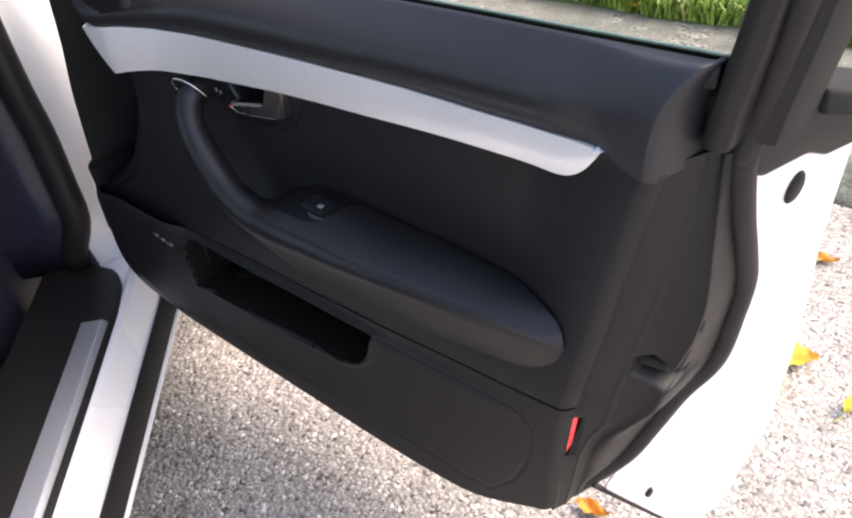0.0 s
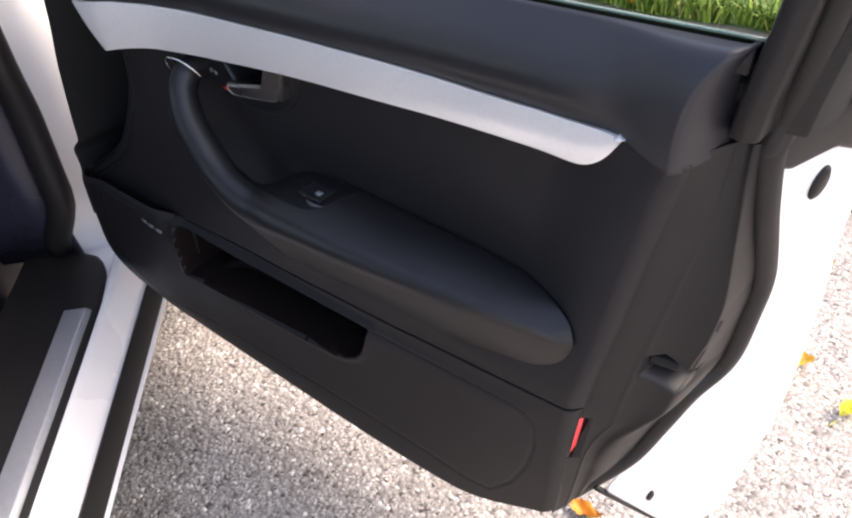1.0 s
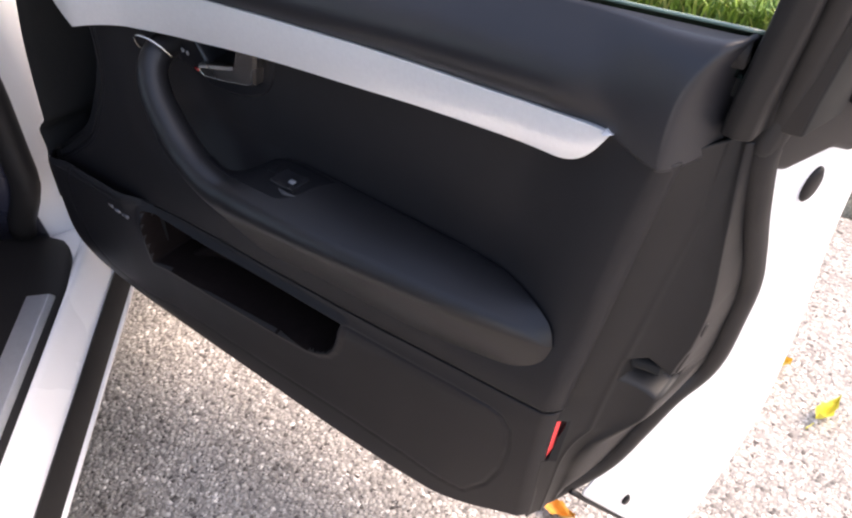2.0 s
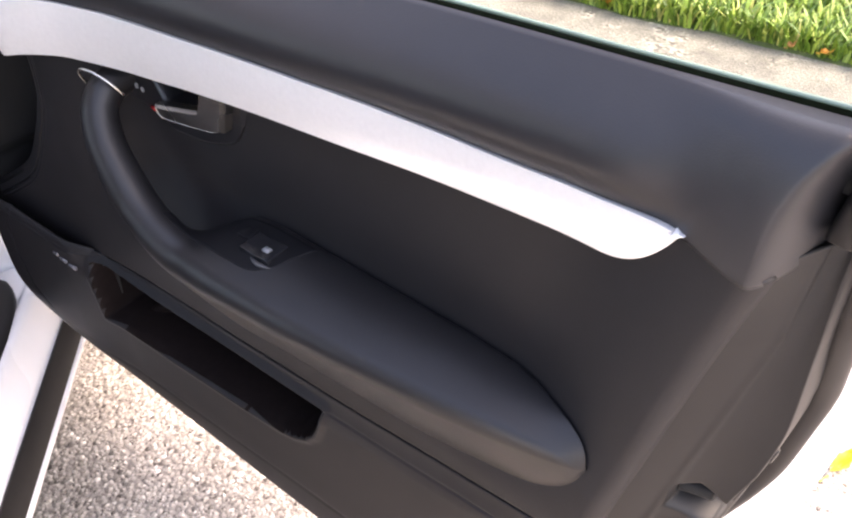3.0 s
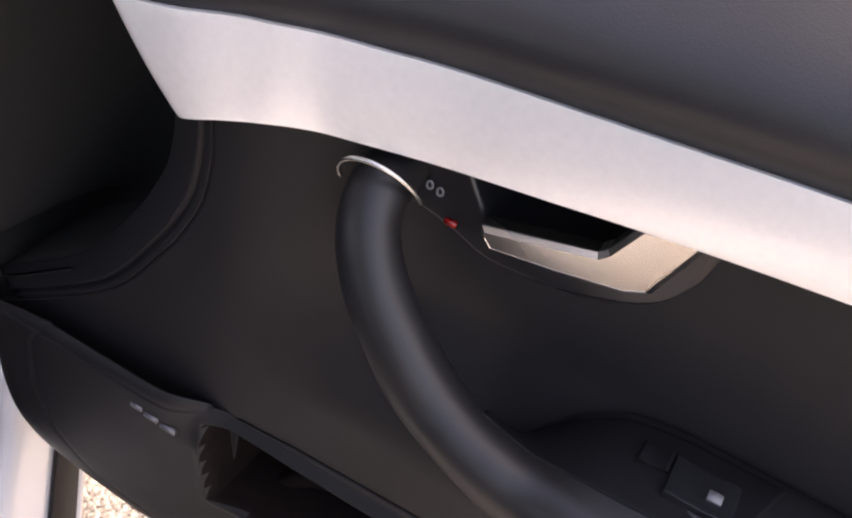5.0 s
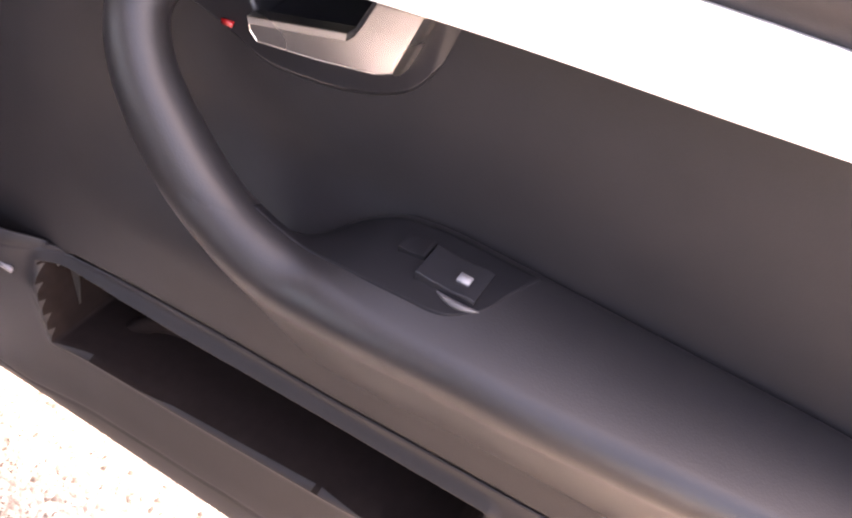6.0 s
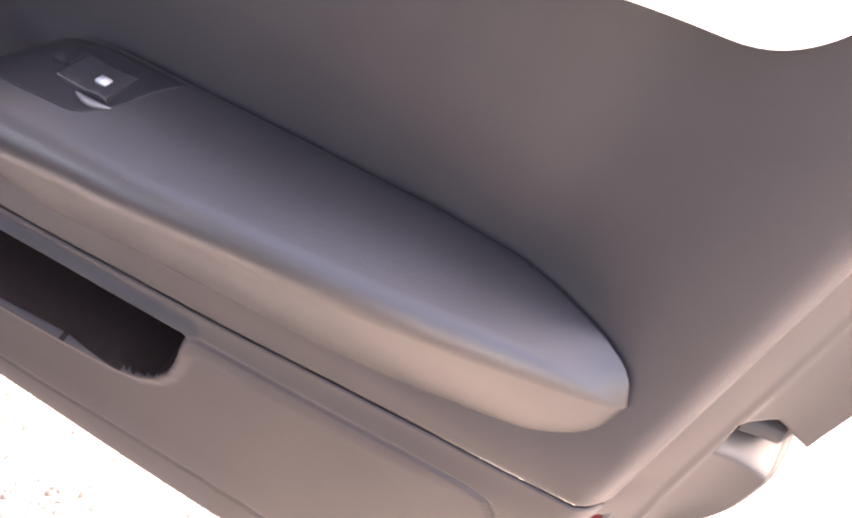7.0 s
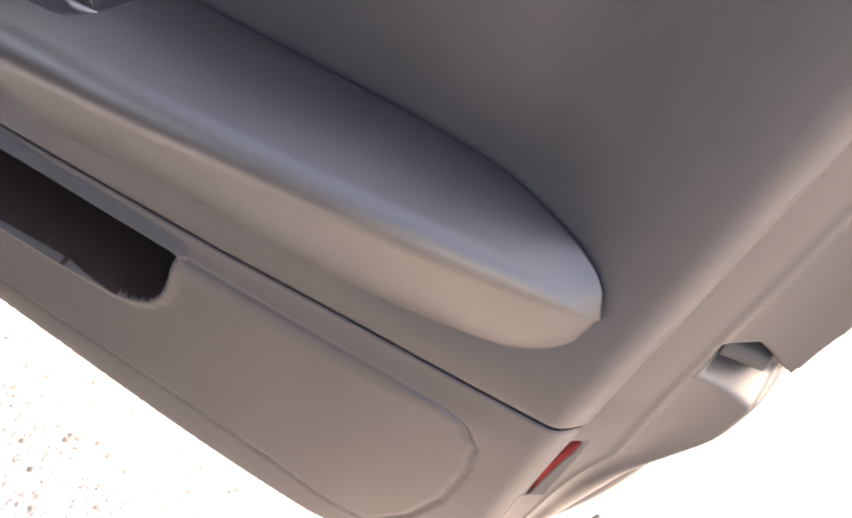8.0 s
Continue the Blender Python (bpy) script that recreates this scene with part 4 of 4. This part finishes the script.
part("quarter_trim", prism([(end_x(y, z) - 0.03, y, z) for y, z in ((0.112, 1.030), (0.196, 0.994), (0.203, 0.972), (0.120, 1.002))], (1, -0.45, -0.15), 0.042), VOID, door, "dull black trim above the rubber corner", bevel=0.004)
glass = part("window_glass", loft([[(x, 0.033, 0.94 + 0.09 * step(0.758, 0.770, x)), (x, 0.037, 0.94 + 0.09 * step(0.758, 0.770, x)), (x, 0.037, belt(x) - 0.001), (x, 0.033, belt(x) - 0.001)] for x in np.linspace(-0.15, 0.796, 40)]), GLASS, door, "green-tinted window glass wound down", smooth=False)
part("glass_edge", loft([[(x, 0.0328, belt(x) - 0.0012), (x, 0.0372, belt(x) - 0.0012), (x, 0.0362, belt(x) + 0.0004), (x, 0.0338, belt(x) + 0.0004)] for x in np.linspace(-0.15, 0.796, 40)]), EDGE, door, "pale ground edge of the glass")
part("belt_seal", loft([[(x, 0.023, belt(x) - 0.022), (x, 0.0285, belt(x) - 0.007), (x, 0.0315, belt(x) - 0.005), (x, 0.0325, belt(x) - 0.02)] for x in np.linspace(-0.10, 0.788, 30)]), RUBBER, door, "black rubber belt seal")
part("outer_belt_seal", loft([[(x, 0.0380, belt(x) - 0.05), (x, 0.0385, belt(x) - 0.0030), (x, 0.046, belt(x) - 0.009), (x, 0.075, belt(x) - 0.036), (x, 0.14, belt(x) - 0.082), (x, 0.14, belt(x) - 0.092)] for x in np.linspace(-0.2, 0.80, 30)]), VOID, door)

# tweeter cover at the front of the shoulder
def tweeter(u, v):
    xl, xr = 0.062 - 0.034 * v, 0.142 - 0.004 * v - 0.020 * max(0.0, v - 0.55) ** 1.6 / 0.45 ** 1.6
    x = xl + (xr - xl) * u
    z = 0.956 + 0.026 * u + (0.045 + 0.010 * u) * v
    y = -0.045 + 0.004 * v - 0.002 * math.sin(math.pi * u) * math.sin(math.pi * v)
    return (x, y + 0.006 * max(0.0, v - 0.6) / 0.4 + 0.009 * max(0.0, (u - 0.88) / 0.12) ** 2, z)


part("tweeter_cover", sheet(tweeter, 30, 20), HARD, door, "black tweeter cover with fine slots", thick=0.010, bevel=0.001)
for k in range(6):
    v = 0.62 + 0.055 * k
    part("slot", tube([Vector(tweeter(0.40 + 0.38 * a / 6, v)) + Vector((0, -0.0002, 0)) for a in range(7)], 0.0006, 6), VOID, door)

# ---------------------------------------------------------------- car body beside the door
C = Vector((-0.679, 0.736, 0)).normalized()
N = Vector((0.736, 0.679, 0)).normalized()


def at_car(c, n, z):
    return C * c + N * n + Vector((0, 0, z))


SILL = ((-0.215, 0.404), (-0.165, 0.408), (-0.150, 0.410), (-0.141, 0.420), (-0.131, 0.420), (-0.119, 0.392), (-0.103, 0.355), (-0.089, 0.336), (-0.081, 0.329), (-0.083, 0.322), (-0.099, 0.314), (-0.145, 0.300), (-0.235, 0.28))


def sill(u, v):
    pts = smooth_path([(a, b, 0) for a, b in SILL], 40)
    p = pts[round(v * 40)]
    return at_car(-1.2 + 2.4 * u, p.x, p.y)


part("sill", sheet(sill, 30, 40), PAINT, car, "glossy white sill", thick=0.002)
part("sill_seal", loft([[at_car(c, n, z) for n, z in ((-0.1055, 0.361), (-0.1005, 0.366), (-0.082, 0.334), (-0.086, 0.326))] for c in np.linspace(-1.2, 1.2, 12)]), RUBBER, car, "black rubber strip along the sill", bevel=0.002)
part("scuff_plate", loft([[at_car(c, n, z) for n, z in ((-0.190, 0.425), (-0.188, 0.433), (-0.154, 0.436), (-0.146, 0.431), (-0.146, 0.425))] for c in np.linspace(-1.0, -0.020, 10)]), SCUFF, car, "brushed aluminium scuff plate", bevel=0.0015)
cover_n = spline((-1.3, -0.134), (-0.02, -0.134), (0.037, -0.140), (0.094, -0.155), (0.118, -0.170), (0.130, -0.200))
part("sill_cover", loft([[at_car(c, n, z) for n, z in ((-0.30, 0.30), (-0.295, 0.424), (-0.24, 0.429), (cover_n(c) - 0.012, 0.429), (cover_n(c), 0.424), (cover_n(c), 0.40), (-0.22, 0.30))] for c in list(np.linspace(-1.2, 0.0, 10)) + [0.03, 0.06, 0.09, 0.105, 0.118, 0.126, 0.130]]), HARD, car, "black plastic sill cover with a rounded corner", bevel=0.004)


seal_c = spline((0.42, 0.138), (0.473, 0.122), (0.523, 0.112), (0.595, 0.107), (0.687, 0.106), (0.785, 0.091), (0.878, 0.083), (1.42, 0.06))


def pillar(u, v):
    z = 0.40 + (1.42 - 0.40) * v
    c0 = seal_c(z)
    c = c0 + (0.42 - c0) * u
    inner = -0.176 - 0.040 * (1 - step(0.43, 0.56, z))
    outer = -0.170 - 0.03 * (z - 0.4) + 0.036 * (1 - step(0.40, 0.54, z)) + 0.03 * step(0.25, 1.0, u)
    n = inner + (outer - inner) * step(0.0, 0.20, u)
    return at_car(c, n, z)


part("pillar", sheet(pillar, 30, 60), PAINT, car, "glossy white door pillar", thick=0.003)
part("pillar_seal", tube([at_car(seal_c(z), -0.190 - 0.044 * (1 - step(0.43, 0.56, z)), z) for z in np.linspace(0.44, 1.40, 40)], 0.022, 12, up=N), RUBBER, car, "black rubber seal along the door opening")
part("pillar_trim", sheet(lambda u, v: at_car(seal_c(0.42 + 0.98 * v) - 0.03 * u, -0.20 - 0.25 * u, 0.42 + 0.98 * v), 4, 10), TRIM, car, "black plastic pillar trim, tinted blue for reflected sky", thick=0.004)


def car_box(c0, c1, n0, n1, z0, z1):
    bm = box(c0, c1, n0, n1, z0, z1)
    for v in bm.verts:
        v.co = at_car(*v.co)
    bmesh.ops.recalc_face_normals(bm, faces=bm.faces)
    return bm


part("floor_carpet", car_box(-1.2, 0.9, -1.6, -0.29, 0.26, 0.29), CARPET, car, "black carpet")
part("rear_seat", car_box(-1.05, -0.45, -1.5, -0.33, 0.29, 0.58), LEATHER, car, "black leather rear seat", bevel=0.06)
part("rear_backrest", car_box(-1.25, -1.0, -1.5, -0.33, 0.50, 1.12), LEATHER, car, "black leather backrest", bevel=0.06)
part("front_seat", car_box(0.02, 0.55, -0.82, -0.33, 0.29, 0.60), LEATHER, car, "black leather front seat", bevel=0.06)
part("front_backrest", car_box(-0.06, 0.10, -0.82, -0.35, 0.52, 1.15), LEATHER, car, "black leather backrest", bevel=0.06)
part("roof", sheet(lambda u, v: at_car(-1.3 + 2.0 * u, -0.30 - 1.12 * v, 1.40 + 0.05 * math.sin(math.pi * v) - 0.10 * abs(2 * u - 1) ** 3), 16, 16, True), PAINT, car, "white roof", thick=0.03)


def arch(c, low):
    """Lower edge of the body side, raised over the wheels."""
    for centre in (-1.28, 1.55):
        d = 0.36 ** 2 - (c - centre) ** 2
        if d > 0:
            low = max(low, 0.315 + math.sqrt(d))
    return low


def side(c0, c1, n, sign, low=0.27):
    def f(u, v):
        c = c0 + (c1 - c0) * u
        z = arch(c, low) + (0.98 - arch(c, low)) * v
        k = (z - 0.27) / 0.71
        ends = 0.10 * max(0.0, (abs(c + 0.1) - 1.75) / 0.5) ** 2
        return at_car(c, n + sign * (0.02 - 0.12 * k ** 2 - 0.03 * (1 - k) ** 3 - ends), z)
    return sheet(f, 48, 16, sign > 0)


part("front_door", side(0.30, 1.18, 0.0, 1), PAINT, car, "white front door, closed", thick=0.02)
part("front_wing", side(1.185, 2.15, 0.0, 1), PAINT, car, "white front wing", thick=0.02)
part("rear_wing", side(-2.15, -0.98, 0.0, 1), PAINT, car, "white rear wing", thick=0.02)
part("far_side", side(-2.15, 2.15, -1.72, -1), PAINT, car, "white body side", thick=0.02)
part("far_trim", car_box(-1.3, 0.9, -1.66, -1.60, 0.20, 0.98), HARD, car, "black inner trim")
part("bonnet", sheet(lambda u, v: at_car(0.85 + 1.28 * u, -0.11 - 1.50 * v, 0.99 - 0.22 * u ** 1.6 + 0.05 * math.sin(math.pi * v)), 20, 16, True), PAINT, car, "white bonnet", thick=0.01)
part("boot_lid", sheet(lambda u, v: at_car(-1.68 - 0.45 * u, -0.11 - 1.50 * v, 1.03 - 0.05 * u ** 2 + 0.03 * math.sin(math.pi * v)), 10, 16), PAINT, car, "white boot lid", thick=0.01)
part("front_bumper", sheet(lambda u, v: at_car(2.12 + 0.10 * math.sin(math.pi * u) * math.sin(math.pi * (0.2 + 0.6 * v)), -0.10 - 1.52 * u, 0.24 + 0.54 * v), 24, 12), PAINT, car, "white front bumper", thick=0.01)
part("rear_bumper", sheet(lambda u, v: at_car(-2.12 - 0.10 * math.sin(math.pi * u) * math.sin(math.pi * (0.2 + 0.6 * v)), -0.10 - 1.52 * u, 0.27 + 0.71 * v), 24, 12, True), PAINT, car, "white rear bumper", thick=0.01)
part("windscreen", sheet(lambda u, v: at_car(0.68 + 0.30 * (1 - v), -0.14 - 0.14 * v - (1.44 - 0.28 * v) * u, 0.985 + 0.34 * v + 0.05 * math.sin(math.pi * u)), 16, 10), GLASS, car, "tinted windscreen", thick=0.005)
part("rear_screen", sheet(lambda u, v: at_car(-1.70 + 0.42 * v, -0.14 - 0.14 * v - (1.44 - 0.28 * v) * u, 1.03 + 0.27 * v + 0.05 * math.sin(math.pi * u)), 16, 10, True), GLASS, car, "tinted rear screen", thick=0.005)
part("underbody", car_box(-2.05, 2.05, -1.60, -0.24, 0.17, 0.20), VOID, car, "dark underbody")


def wheel(c, n):
    centre = at_car(c, n, 0.315)
    def ring_pts(r, h, k=40):
        return [centre + N * h + r * (math.cos(a * math.tau / k) * C + math.sin(a * math.tau / k) * Vector((0, 0, 1))) for a in range(k)]
    tyre = part("tyre", loft([ring_pts(r, h) for r, h in ((0.21, -0.10), (0.29, -0.11), (0.312, -0.09), (0.315, 0.0), (0.312, 0.09), (0.29, 0.11), (0.21, 0.10))], caps=False), RUBBER, car, "black tyre")
    part("rim", loft([ring_pts(r, h) for r, h in ((0.215, -0.09), (0.215, 0.08), (0.19, 0.085), (0.18, 0.06), (0.06, 0.07), (0.03, 0.075))]), SCUFF, tyre, "silver alloy rim")


for c in (-1.28, 1.55):
    for n in (-0.14, -1.60):
        wheel(c, n)
